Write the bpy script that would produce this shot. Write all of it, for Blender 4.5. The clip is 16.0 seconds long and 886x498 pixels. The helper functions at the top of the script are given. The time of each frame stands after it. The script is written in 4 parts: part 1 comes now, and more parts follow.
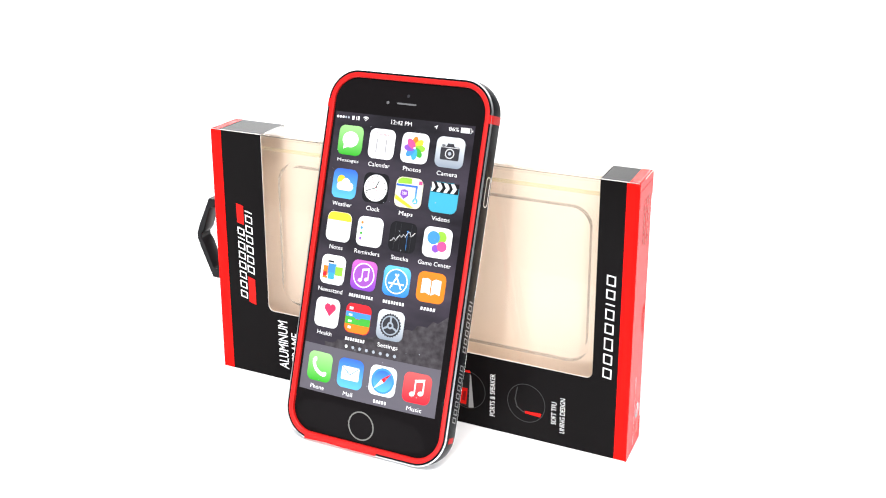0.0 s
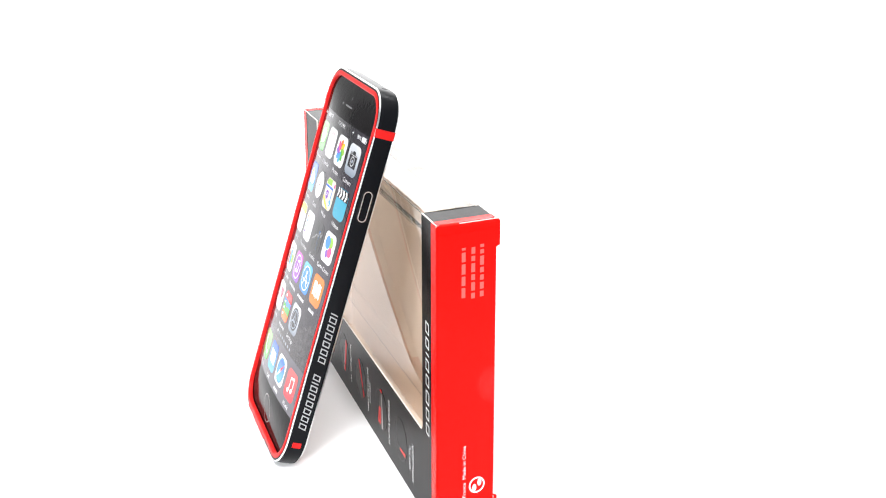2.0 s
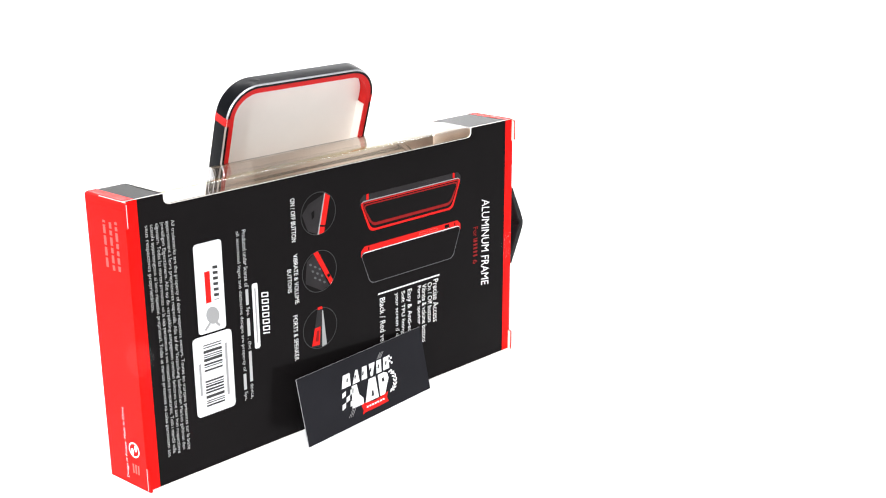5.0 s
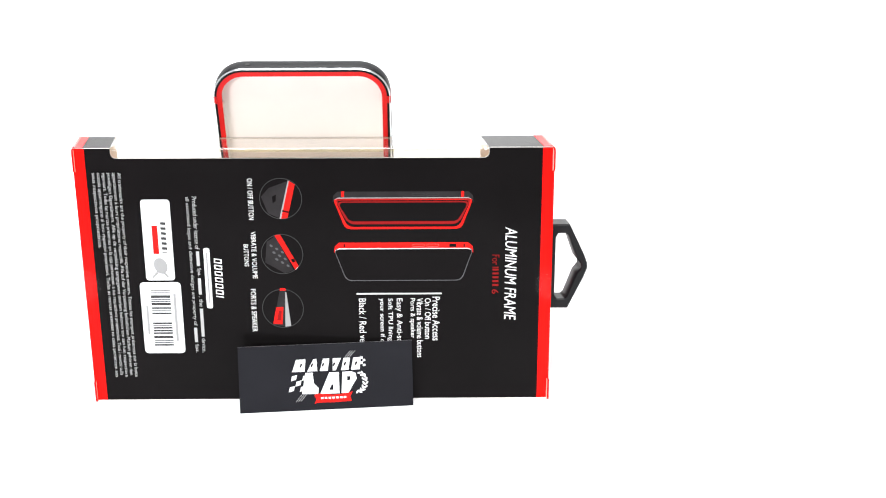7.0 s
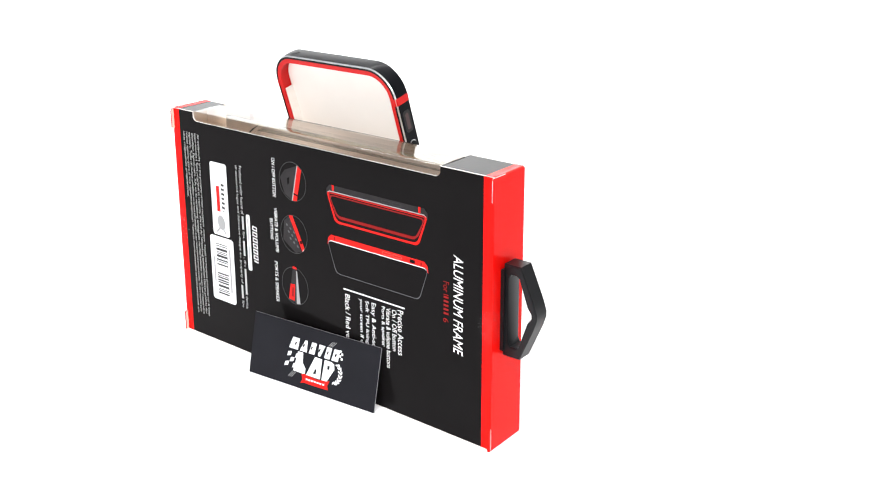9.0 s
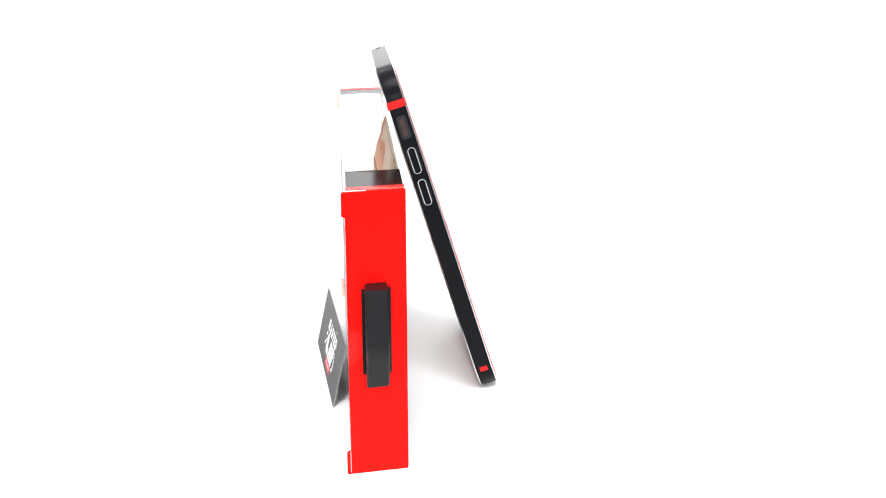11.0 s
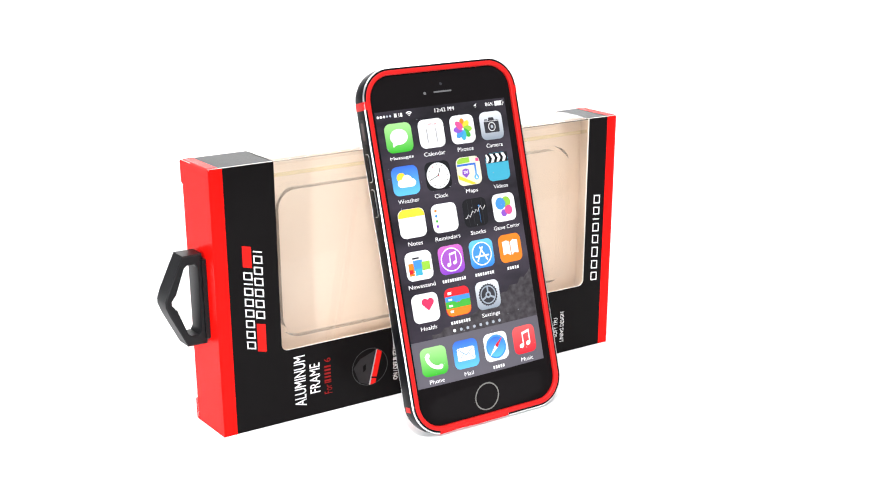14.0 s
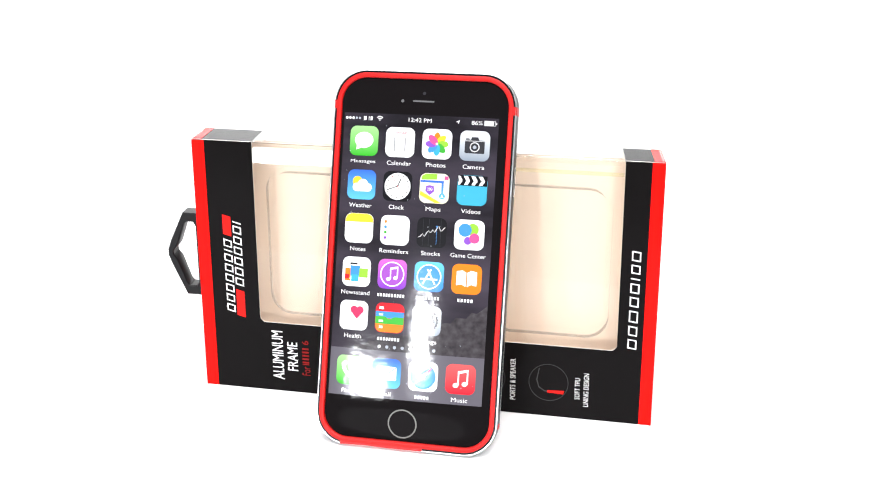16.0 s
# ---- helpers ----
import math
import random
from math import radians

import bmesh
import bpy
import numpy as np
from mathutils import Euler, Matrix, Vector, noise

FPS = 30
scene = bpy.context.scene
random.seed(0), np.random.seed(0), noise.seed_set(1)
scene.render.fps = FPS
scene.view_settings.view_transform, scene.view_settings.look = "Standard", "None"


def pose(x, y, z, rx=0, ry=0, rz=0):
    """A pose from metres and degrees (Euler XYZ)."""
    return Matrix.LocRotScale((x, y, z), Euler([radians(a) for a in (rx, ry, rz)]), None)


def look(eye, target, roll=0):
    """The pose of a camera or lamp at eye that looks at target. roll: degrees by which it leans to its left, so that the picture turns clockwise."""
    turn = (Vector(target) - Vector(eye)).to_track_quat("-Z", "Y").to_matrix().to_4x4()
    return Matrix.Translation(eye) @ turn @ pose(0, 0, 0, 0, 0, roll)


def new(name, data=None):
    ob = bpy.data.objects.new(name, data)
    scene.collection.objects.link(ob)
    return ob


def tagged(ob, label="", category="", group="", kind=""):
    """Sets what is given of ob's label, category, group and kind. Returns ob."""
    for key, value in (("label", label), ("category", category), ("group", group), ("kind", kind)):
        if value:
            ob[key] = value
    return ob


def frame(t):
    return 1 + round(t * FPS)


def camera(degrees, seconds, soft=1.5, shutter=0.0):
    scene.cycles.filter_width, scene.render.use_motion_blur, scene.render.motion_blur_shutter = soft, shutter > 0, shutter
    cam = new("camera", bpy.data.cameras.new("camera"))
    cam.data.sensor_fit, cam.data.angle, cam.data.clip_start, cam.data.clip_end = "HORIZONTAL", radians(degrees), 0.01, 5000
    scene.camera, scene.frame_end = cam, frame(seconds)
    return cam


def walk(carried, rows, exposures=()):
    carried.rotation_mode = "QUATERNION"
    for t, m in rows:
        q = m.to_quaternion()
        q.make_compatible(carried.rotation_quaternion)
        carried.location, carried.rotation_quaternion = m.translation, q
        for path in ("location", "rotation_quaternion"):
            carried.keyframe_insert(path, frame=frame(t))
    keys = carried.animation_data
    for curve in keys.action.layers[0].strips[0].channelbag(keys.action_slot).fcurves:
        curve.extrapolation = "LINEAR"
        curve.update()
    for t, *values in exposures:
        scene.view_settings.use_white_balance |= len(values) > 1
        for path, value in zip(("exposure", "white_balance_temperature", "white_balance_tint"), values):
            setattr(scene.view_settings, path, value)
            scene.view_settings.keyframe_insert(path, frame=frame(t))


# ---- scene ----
MM = 0.001
RATE = 21.472           # degrees a second, clockwise seen from above
# the belt drive runs a little unevenly: degrees ahead or behind at each time
UNEVEN = {0.0: -0.1, 0.5: -0.35, 1.0: -0.27, 1.5: -0.4, 2.0: -0.16, 3.0: 0.0, 3.5: -0.16, 4.0: 0.16, 4.5: -0.34, 7.0: 0.42, 7.5: -0.24, 8.0: -0.05, 8.5: -0.36, 9.0: -0.1,
          11.5: -0.08, 12.0: 0.23, 12.5: -0.19, 13.0: 0.05, 13.5: -0.4, 14.0: -0.15, 14.5: 0.2, 15.0: -0.04, 15.5: 0.48, 16.0: 0.22}
SECONDS = 16.0
cam = camera(41.0, SECONDS, soft=1.1)
EYE = pose(0.0, -0.4489, 0.2082, 71.783, 0.0, -3.702)
walk(cam, [(0.0, EYE), (SECONDS, EYE)])

# ---- light: a white photo tent, open towards a dim room ----
world = bpy.data.worlds.new("studio")
scene.world = world
world.use_nodes = True
world.node_tree.nodes["Background"].inputs[0].default_value = (0.95, 0.975, 1.0, 1)
world.node_tree.nodes["Background"].inputs[1].default_value = 0.42
scene.view_settings.exposure = 0.0


def area(name, m, sx, sy, watts, colour=(1, 1, 1)):
    data = bpy.data.lights.new(name, "AREA")
    data.shape, data.size, data.size_y, data.energy, data.color = "RECTANGLE", sx, sy, watts, colour
    lamp = new(name, data)
    lamp.matrix_world = m
    return lamp


area("overhead_softbox", look((0.0, 0.35, 1.3), (0.0, 0.3, 0.0)), 1.9, 1.7, 10.5, (1.0, 0.985, 1.0))
# the key: a large softbox high behind the lens
area("key_softbox", look((0.0, -1.0, 1.75), (0.0, 0.0, 0.05)), 1.3, 0.8, 48.0, (1.0, 0.985, 0.99))
# small studio lamps behind and below the lens, mirrored in the screen
for az, elev, wide, high, watts in ((4.8, 12.0, 0.09, 0.075, 3.0), (-24.2, 11.5, 0.065, 0.09, 3.6), (-36.0, 7.2, 0.17, 0.05, 3.0)):
    eye = (-0.01 + 1.1 * math.sin(radians(az)), -0.05 - 1.1 * math.cos(radians(az)), 0.04 + 1.1 * math.tan(radians(elev)))
    area("studio_lamp", look(eye, (0, 0, 0.04)), wide, high, watts, (0.94, 0.97, 1.0))
# a lamp that washes the rising end of the white sweep
area("background_lamp", look((0.0, 1.15, 1.75), (0.0, 2.2, 0.55)), 2.2, 0.4, 100.0)


# ---- materials ----
WAVE, WAVE_SCALE = 0.00004, 330.0


def material(name, colour, rough=0.5, metal=0.0, coat=0.0, var=0.06, scale=60.0, bump=0.0, bump_scale=400.0, spec=0.5, coat_rough=0.05,
             wave=0.0, wave_scale=90.0):
    m = bpy.data.materials.new(name)
    m.use_nodes = True
    nt = m.node_tree
    b = nt.nodes["Principled BSDF"]
    b.inputs["Roughness"].default_value, b.inputs["Metallic"].default_value = rough, metal
    b.inputs["Coat Weight"].default_value, b.inputs["Coat Roughness"].default_value = coat, coat_rough
    b.inputs["Specular IOR Level"].default_value = spec
    co = nt.nodes.new("ShaderNodeTexCoord")
    mix = nt.nodes.new("ShaderNodeMix")
    mix.data_type = "RGBA"
    mix.inputs[6].default_value = (*[c * (1 - var) for c in colour], 1)
    mix.inputs[7].default_value = (*[min(1, c * (1 + var)) for c in colour], 1)
    n = nt.nodes.new("ShaderNodeTexNoise")
    n.inputs["Scale"].default_value, n.inputs["Detail"].default_value = scale, 6
    nt.links.new(co.outputs["Object"], n.inputs["Vector"])
    nt.links.new(n.outputs["Fac"], mix.inputs[0])
    nt.links.new(mix.outputs[2], b.inputs["Base Color"])
    if bump or wave:
        n2 = nt.nodes.new("ShaderNodeTexNoise")
        n2.inputs["Scale"].default_value, n2.inputs["Detail"].default_value = (wave_scale, 2) if wave else (bump_scale, 4)
        nt.links.new(co.outputs["Object"], n2.inputs["Vector"])
        bp = nt.nodes.new("ShaderNodeBump")
        bp.inputs["Strength"].default_value, bp.inputs["Distance"].default_value = 1.0, wave or bump
        nt.links.new(n2.outputs["Fac"], bp.inputs["Height"])
        nt.links.new(bp.outputs[0], b.inputs["Normal"])
    return m


def clear(name, tint, rough=0.02, ior=1.5, wave=0.0, wave_scale=40.0, haze=0.0, back=0.5):
    """Thin clear plastic sheet: light passes straight on, and it glosses by Fresnel."""
    m = bpy.data.materials.new(name)
    m.use_nodes = True
    nt = m.node_tree
    nt.nodes.remove(nt.nodes["Principled BSDF"])
    out = nt.nodes["Material Output"]
    tr, gl, fr, mx = (nt.nodes.new("ShaderNode" + k) for k in ("BsdfTransparent", "BsdfGlossy", "Fresnel", "MixShader"))
    tr.inputs[0].default_value = (*tint, 1)
    gl.inputs["Roughness"].default_value = rough
    fr.inputs["IOR"].default_value = ior
    nt.links.new(fr.outputs[0], mx.inputs[0])
    hz, dif, trl = (nt.nodes.new("ShaderNode" + k) for k in ("MixShader", "BsdfDiffuse", "BsdfTranslucent"))
    both = nt.nodes.new("ShaderNodeMixShader")
    hz.inputs[0].default_value, both.inputs[0].default_value = haze, back
    dif.inputs[0].default_value = (0.93, 0.92, 0.90, 1)
    nt.links.new(dif.outputs[0], both.inputs[1])
    nt.links.new(trl.outputs[0], both.inputs[2])
    nt.links.new(tr.outputs[0], hz.inputs[1])
    nt.links.new(both.outputs[0], hz.inputs[2])
    nt.links.new(hz.outputs[0], mx.inputs[1])
    nt.links.new(gl.outputs[0], mx.inputs[2])
    nt.links.new(mx.outputs[0], out.inputs[0])
    if wave:
        co, n2, bp = (nt.nodes.new("ShaderNode" + k) for k in ("TexCoord", "TexNoise", "Bump"))
        n2.inputs["Scale"].default_value = wave_scale
        bp.inputs["Distance"].default_value = wave
        nt.links.new(co.outputs["Object"], n2.inputs["Vector"])
        nt.links.new(n2.outputs["Fac"], bp.inputs["Height"])
        nt.links.new(bp.outputs[0], gl.inputs["Normal"])
    return m


PAPER = material("white_sweep_paper", (0.86, 0.86, 0.86), 0.6, var=0.01, scale=8, bump=0.00002, bump_scale=900)
ROOM = material("dim_room_paint", (0.12, 0.12, 0.12), 0.8)
BLACK_CARD = material("black_printed_card", (0.0068, 0.0060, 0.0062), 0.15, spec=0.036, var=0.3, scale=25, wave=0.00004, wave_scale=35)
RED_CARD = material("red_printed_card", (0.84, 0.006, 0.004), 0.25, spec=0.06, var=0.04, scale=30, wave=0.00003, wave_scale=40)
FOLD = material("red_glossy_fold", (0.80, 0.02, 0.015), 0.12, spec=0.5, var=0.04)
RAW_CARD = material("raw_cream_card", (0.86, 0.73, 0.60), 0.8, var=0.04, scale=120, bump=0.00002, bump_scale=1500)
CUT_EDGE = material("cut_card_edge", (0.85, 0.82, 0.78), 0.8)
WHITE_INK = material("white_ink", (0.82, 0.82, 0.82), 0.35, var=0.03)
GREY_INK = material("grey_ink", (0.30, 0.30, 0.30), 0.35)
PRINT_INK = material("pale_grey_ink", (0.42, 0.42, 0.42), 0.35)
RIM_INK = material("dim_grey_ink", (0.04, 0.04, 0.04), 0.35, spec=0.1)
RED_INK = material("red_ink", (0.68, 0.012, 0.009), 0.35, spec=0.08)
DEEP_RED_INK = material("deep_red_ink", (0.25, 0.008, 0.008), 0.35, spec=0.08)
PALE_RED_INK = material("pale_red_ink", (0.78, 0.13, 0.11), 0.35, spec=0.1)
DIM_RED_INK = material("dim_red_ink", (0.24, 0.008, 0.008), 0.35, spec=0.08)
PICTURE_GLASS = material("printed_dark_glass", (0.022, 0.020, 0.021), 0.3, spec=0.08, var=0.5, scale=160)
PICTURE_DOT = material("printed_glimmer", (0.09, 0.09, 0.095), 0.35, spec=0.1)
STICKER = material("white_sticker_paper", (0.80, 0.80, 0.81), 0.45, var=0.02)
BLACK_INK = material("black_ink", (0.02, 0.02, 0.02), 0.5)
SILVER_INK = material("silver_ink", (0.34, 0.35, 0.36), 0.4)
ALU = material("black_anodised_aluminium", (0.0055, 0.006, 0.0075), 0.3, var=0.15, scale=300, bump=0.000004, bump_scale=4000, spec=0.09)
CHAMFER = material("polished_bare_aluminium", (0.90, 0.91, 0.92), 0.28, metal=1.0, var=0.03)
TPU = material("red_rubber_liner", (0.60, 0.010, 0.009), 0.42, spec=0.22, var=0.05, scale=200, bump=0.000006, bump_scale=2500)
HANG = material("black_moulded_plastic", (0.007, 0.007, 0.008), 0.4, spec=0.2, var=0.15, bump=0.00001, bump_scale=2500)
# near-black that paints the shade inside small openings; nothing is cut out
HOLE_SHADE = material("recess_shade", (0.006, 0.005, 0.005), 0.6)
GLASS = material("black_glossy_front", (0.0075, 0.0065, 0.007), 0.06, spec=0.045, var=0.1, wave=WAVE, wave_scale=WAVE_SCALE)
INSERT = material("cream_insert_card", (0.90, 0.85, 0.79), 0.75, var=0.03, scale=90, bump=0.00001, bump_scale=1200)
CARD_FACE = material("slate_black_card_print", (0.012, 0.012, 0.015), 0.35, spec=0.07, var=0.35, scale=35)
FILM = clear("clear_window_film", (0.97, 0.952, 0.93), 0.015, 1.5, 0.0003, 9, 0.03)
TOP_FILM = clear("clear_top_film", (0.998, 0.995, 0.99), 0.015, 2.2, 0.0001, 12, 0.0, 0.0)
TRAY = clear("clear_moulded_tray", (0.999, 0.998, 0.996), 0.16, 1.025)
GLUE = clear("yellowed_glue_strip", (0.97, 0.95, 0.82), 0.2, 1.2, haze=0.07)
SEAL = clear("clear_round_seal", (1.0, 1.0, 1.0), 0.4, 1.03, haze=0.025)


def gloss(name, colour, var=0.04):
    return material("screen_" + name, colour, 0.09, spec=0.3, var=var, wave=WAVE, wave_scale=WAVE_SCALE)


# ---- mesh helpers ----
def put(name, bm, mats, parent=None, label="", m=None):
    """Links a bmesh as one mesh object under parent."""
    if m is not None:
        bm.transform(m)
    me = bpy.data.meshes.new(name)
    bmesh.ops.recalc_face_normals(bm, faces=bm.faces)
    bm.to_mesh(me)
    bm.free()
    for k in mats if isinstance(mats, (list, tuple)) else [mats]:
        me.materials.append(k)
    ob = new(name, me)
    ob.parent = parent
    return tagged(ob, label)


def prism(bm, pts, z0, z1, side=0, top=0, bottom=0):
    """An outline in the xy plane, extruded from z0 to z1 (all in mm)."""
    lo = [bm.verts.new((x * MM, y * MM, z0 * MM)) for x, y in pts]
    hi = [bm.verts.new((x * MM, y * MM, z1 * MM)) for x, y in pts]
    bm.faces.new(hi).material_index = top
    bm.faces.new(lo[::-1]).material_index = bottom
    for i in range(len(pts)):
        j = (i + 1) % len(pts)
        bm.faces.new((lo[i], lo[j], hi[j], hi[i])).material_index = side
    return bm


def flat(bm, pts, z, mi=0):
    bm.faces.new([bm.verts.new((x * MM, y * MM, z * MM)) for x, y in pts]).material_index = mi
    return bm


def rect(x0, y0, x1, y1):
    return [(x0, y0), (x1, y0), (x1, y1), (x0, y1)]


def rrect(hw, hh, r, n=6, cx=0.0, cy=0.0):
    pts = []
    for sx, sy, a in ((1, 1, 0), (-1, 1, 90), (-1, -1, 180), (1, -1, 270)):
        for k in range(n + 1):
            t = radians(a + 90 * k / n)
            pts.append((cx + sx * (hw - r) + r * math.cos(t), cy + sy * (hh - r) + r * math.sin(t)))
    return pts


def disc(cx, cy, rx, ry=None, n=24, a=0.0):
    ry, ca, sa = rx if ry is None else ry, math.cos(radians(a)), math.sin(radians(a))
    return [(cx + rx * math.cos(t) * ca - ry * math.sin(t) * sa, cy + rx * math.cos(t) * sa + ry * math.sin(t) * ca)
            for t in (2 * math.pi * k / n for k in range(n))]


def ring(bm, outer, inner, z, mi=0, h=0.0):
    a = [bm.verts.new((x * MM, y * MM, z * MM)) for x, y in outer]
    b = [bm.verts.new((x * MM, y * MM, z * MM)) for x, y in inner]
    for i in range(len(a)):
        j = (i + 1) % len(a)
        bm.faces.new((a[i], a[j], b[j], b[i])).material_index = mi
    return bm


def stroke(p, q, w):
    """A straight bar from p to q, w wide."""
    dx, dy = q[0] - p[0], q[1] - p[1]
    s = w / 2 / math.hypot(dx, dy)
    nx, ny = -dy * s, dx * s
    return [(p[0] + nx, p[1] + ny), (p[0] - nx, p[1] - ny), (q[0] - nx, q[1] - ny), (q[0] + nx, q[1] + ny)]


def ribbon(pts, w):
    """A bent bar along pts, w wide, as one outline."""
    lo, hi = [], []
    for i, p in enumerate(pts):
        a, b = pts[max(i - 1, 0)], pts[min(i + 1, len(pts) - 1)]
        dx, dy = b[0] - a[0], b[1] - a[1]
        s = w / 2 / math.hypot(dx, dy)
        lo.append((p[0] + dy * s, p[1] - dx * s))
        hi.append((p[0] - dy * s, p[1] + dx * s))
    return lo + hi[::-1]


def lettering(s, x0, y0, x1, y1, z, turn=0, slant=0.0, bold=0.0):
    """Words as a flat mesh that fills the box x0..x1, y0..y1 (mm), turned by 0, 90 or -90 degrees."""
    cu = bpy.data.curves.new("words", "FONT")
    cu.body, cu.resolution_u, cu.shear, cu.offset = s, 3, slant, min(bold, 0.0)
    ob = bpy.data.objects.new("words", cu)
    scene.collection.objects.link(ob)
    me = bpy.data.meshes.new_from_object(ob.evaluated_get(bpy.context.evaluated_depsgraph_get()))
    bpy.data.objects.remove(ob)
    bpy.data.curves.remove(cu)
    bm = bmesh.new()
    bm.from_mesh(me)
    bpy.data.meshes.remove(me)
    bm.transform(pose(0, 0, 0, 0, 0, turn))
    xs, ys = [v.co.x for v in bm.verts], [v.co.y for v in bm.verts]
    fx, fy = (x1 - x0) / (max(xs) - min(xs)), (y1 - y0) / (max(ys) - min(ys))
    ax, ay = min(xs), min(ys)
    for v in bm.verts:
        v.co = ((x0 + (v.co.x - ax) * fx) * MM, (y0 + (v.co.y - ay) * fy) * MM, z * MM)
    if bold > 0:        # a second strike beside the first thickens the strokes
        twin = bmesh.ops.duplicate(bm, geom=[*bm.verts, *bm.edges, *bm.faces])["geom"]
        step = bold * MM
        shift = (0, step, 0.06 * MM) if turn else (step, 0, 0.06 * MM)
        bmesh.ops.translate(bm, verts=[g for g in twin if isinstance(g, bmesh.types.BMVert)], vec=shift)
    return bm


def mark_row(parent, m, widths, x0, y0, x1, y1, z, mat, turn=0, lean=0.25, line=0.24, name="printed_block", hollow=False):
    """A mark drawn as a row of plain slanted shapes that fills the box, one part each; line: how wide they are; hollow: outlined boxes."""
    tall = abs(x1 - x0) if turn else abs(y1 - y0)
    run = abs(y1 - y0) if turn else abs(x1 - x0)
    unit = (run - lean * tall) / (sum(widths) + 0.22 * (len(widths) - 1))
    a = 0.0
    for k, w in enumerate(widths):
        bm, wide = bmesh.new(), w * unit
        solid = wide * (0.55 + 0.4 * line)
        st = 0.15 * tall
        if hollow and w > 0.5:
            parts = [(0, 0, solid, st), (0, tall - st, solid, tall), (0, st, st, tall - st), (solid - st, st, solid, tall - st)]
        else:
            parts = [(0, 0, solid if w > 0.5 else st, tall)]
        for p0, q0, p1, q1 in parts:
            pts = [(a + p + lean * q, q) for p, q in ((p0, q0), (p1, q0), (p1, q1), (p0, q1))]
            if turn == 90:
                pts = [(x1 - q, y0 + p) for p, q in pts]
            elif turn == -90:
                pts = [(x0 + q, y1 - p) for p, q in pts]
            else:
                pts = [(x0 + p, y0 + q) for p, q in pts]
            flat(bm, pts, z)
        put(name, bm, mat, parent, m=m)
        a += wide + 0.22 * unit


def basis(x, y, z, t):
    m = Matrix((x, y, z)).transposed().to_4x4()
    m.translation = Vector(t) * MM
    return m


def sweep(bm, hw, hh, r, section, cx=0.0, cy=0.0, n=10, mats=None, keep=None):
    """A closed section of (offset, z) carried round a rounded rectangle."""
    loops = [[bm.verts.new((x * MM, y * MM, z * MM)) for x, y in rrect(hw + d, hh + d, max(r + d, 0.2), n, cx, cy)] for d, z in section]
    count = len(loops[0])
    for k in range(len(loops)):
        a, b = loops[k], loops[(k + 1) % len(loops)]
        for i in range(count):
            j = (i + 1) % count
            bm.faces.new((a[i], a[j], b[j], b[i])).material_index = mats[k] if mats else 0
    return bm


def smooth(ob, angle=40):
    ob.data.shade_smooth()
    ob.data.set_sharp_from_angle(angle=radians(angle))
    return ob


# ---- the setting ----
def setting():
    bm = bmesh.new()
    prof = [(-0.27, 0.0)] + [(1.7, 0.0)] + [(1.7 + 0.5 * math.sin(radians(a)), 0.5 - 0.5 * math.cos(radians(a))) for a in range(10, 91, 10)] + [(2.2, 1.6)]
    top = [(bm.verts.new((-1.6, y, z)), bm.verts.new((1.6, y, z))) for y, z in prof]
    for (a, b), (c, d) in zip(top, top[1:]):
        bm.faces.new((a, b, d, c))
    g = put("ground", bm, PAPER)
    sol = g.modifiers.new("thickness", "SOLIDIFY")
    sol.thickness, sol.offset = 0.004, 1
    g.data.shade_smooth()
    tagged(g, "seamless bright white paper sweep under the products", "backdrop", kind="structure")
    room = bmesh.new()
    prism(room, rect(-2500, -2400, 2500, -2350), -60, 2300)
    tagged(put("wall_south", room, ROOM), "dim wall of the room behind the set", "wall", kind="structure")
    low = bmesh.new()
    prism(low, rect(-2500, -2400, 2500, 2600), -60, -6)
    tagged(put("floor", low, ROOM), "dim floor of the room under the paper", "floor", kind="structure")
    roof = bmesh.new()
    prism(roof, rect(-2500, -2400, 2500, -700), 2300, 2350)
    tagged(put("ceiling", roof, ROOM), "dim ceiling of the room", "ceiling", kind="structure")


setting()


# ---- the turntable's motion: every thing stands on it and turns about the origin ----
BOX_POSE = pose(0, 0, 0, 0, 0, -32.2) @ Matrix.Translation((21.3 * MM, 0, 0))
PHONE_POSE = pose(0.00476, -0.03863, 0.0692, 72.8, 0, -31.8)
CARD_POSE = BOX_POSE @ pose(-0.00405, 0.0199, 0.0002, 0, 0, 185.5) @ pose(0, 0, 0, 77.6, 0, 0)
MOVERS = []

FRONT = basis((1, 0, 0), (0, 0, 1), (0, -1, 0), (0, -10.2, 0))
BACK = basis((-1, 0, 0), (0, 0, 1), (0, 1, 0), (0, 10.2, 0))
EAST = basis((0, 1, 0), (0, 0, 1), (1, 0, 0), (91.2, 0, 0))
WEST = basis((0, -1, 0), (0, 0, 1), (-1, 0, 0), (-91.2, 0, 0))
UP = basis((1, 0, 0), (0, 1, 0), (0, 0, 1), (0, 0, 104.5))

H = 104.5      # box height
WX0, WX1, WZ = -66.5, 77.0, 30.0      # window


def words(parent, m, s, x0, y0, x1, y1, mat=None, turn=0, z=0.09, slant=0.0, bold=0.0, name="lettering"):
    return put(name, lettering(s, x0, y0, x1, y1, z, turn, slant, bold), mat or WHITE_INK, parent, m=m)


def bars(parent, m, rows, mat, z=0.09, name="small_print"):
    bm = bmesh.new()
    for r in rows:
        flat(bm, rect(*r), z)
    return tagged(put(name, bm, mat, parent, m=m), kind="stuff" if len(rows) > 4 else "")


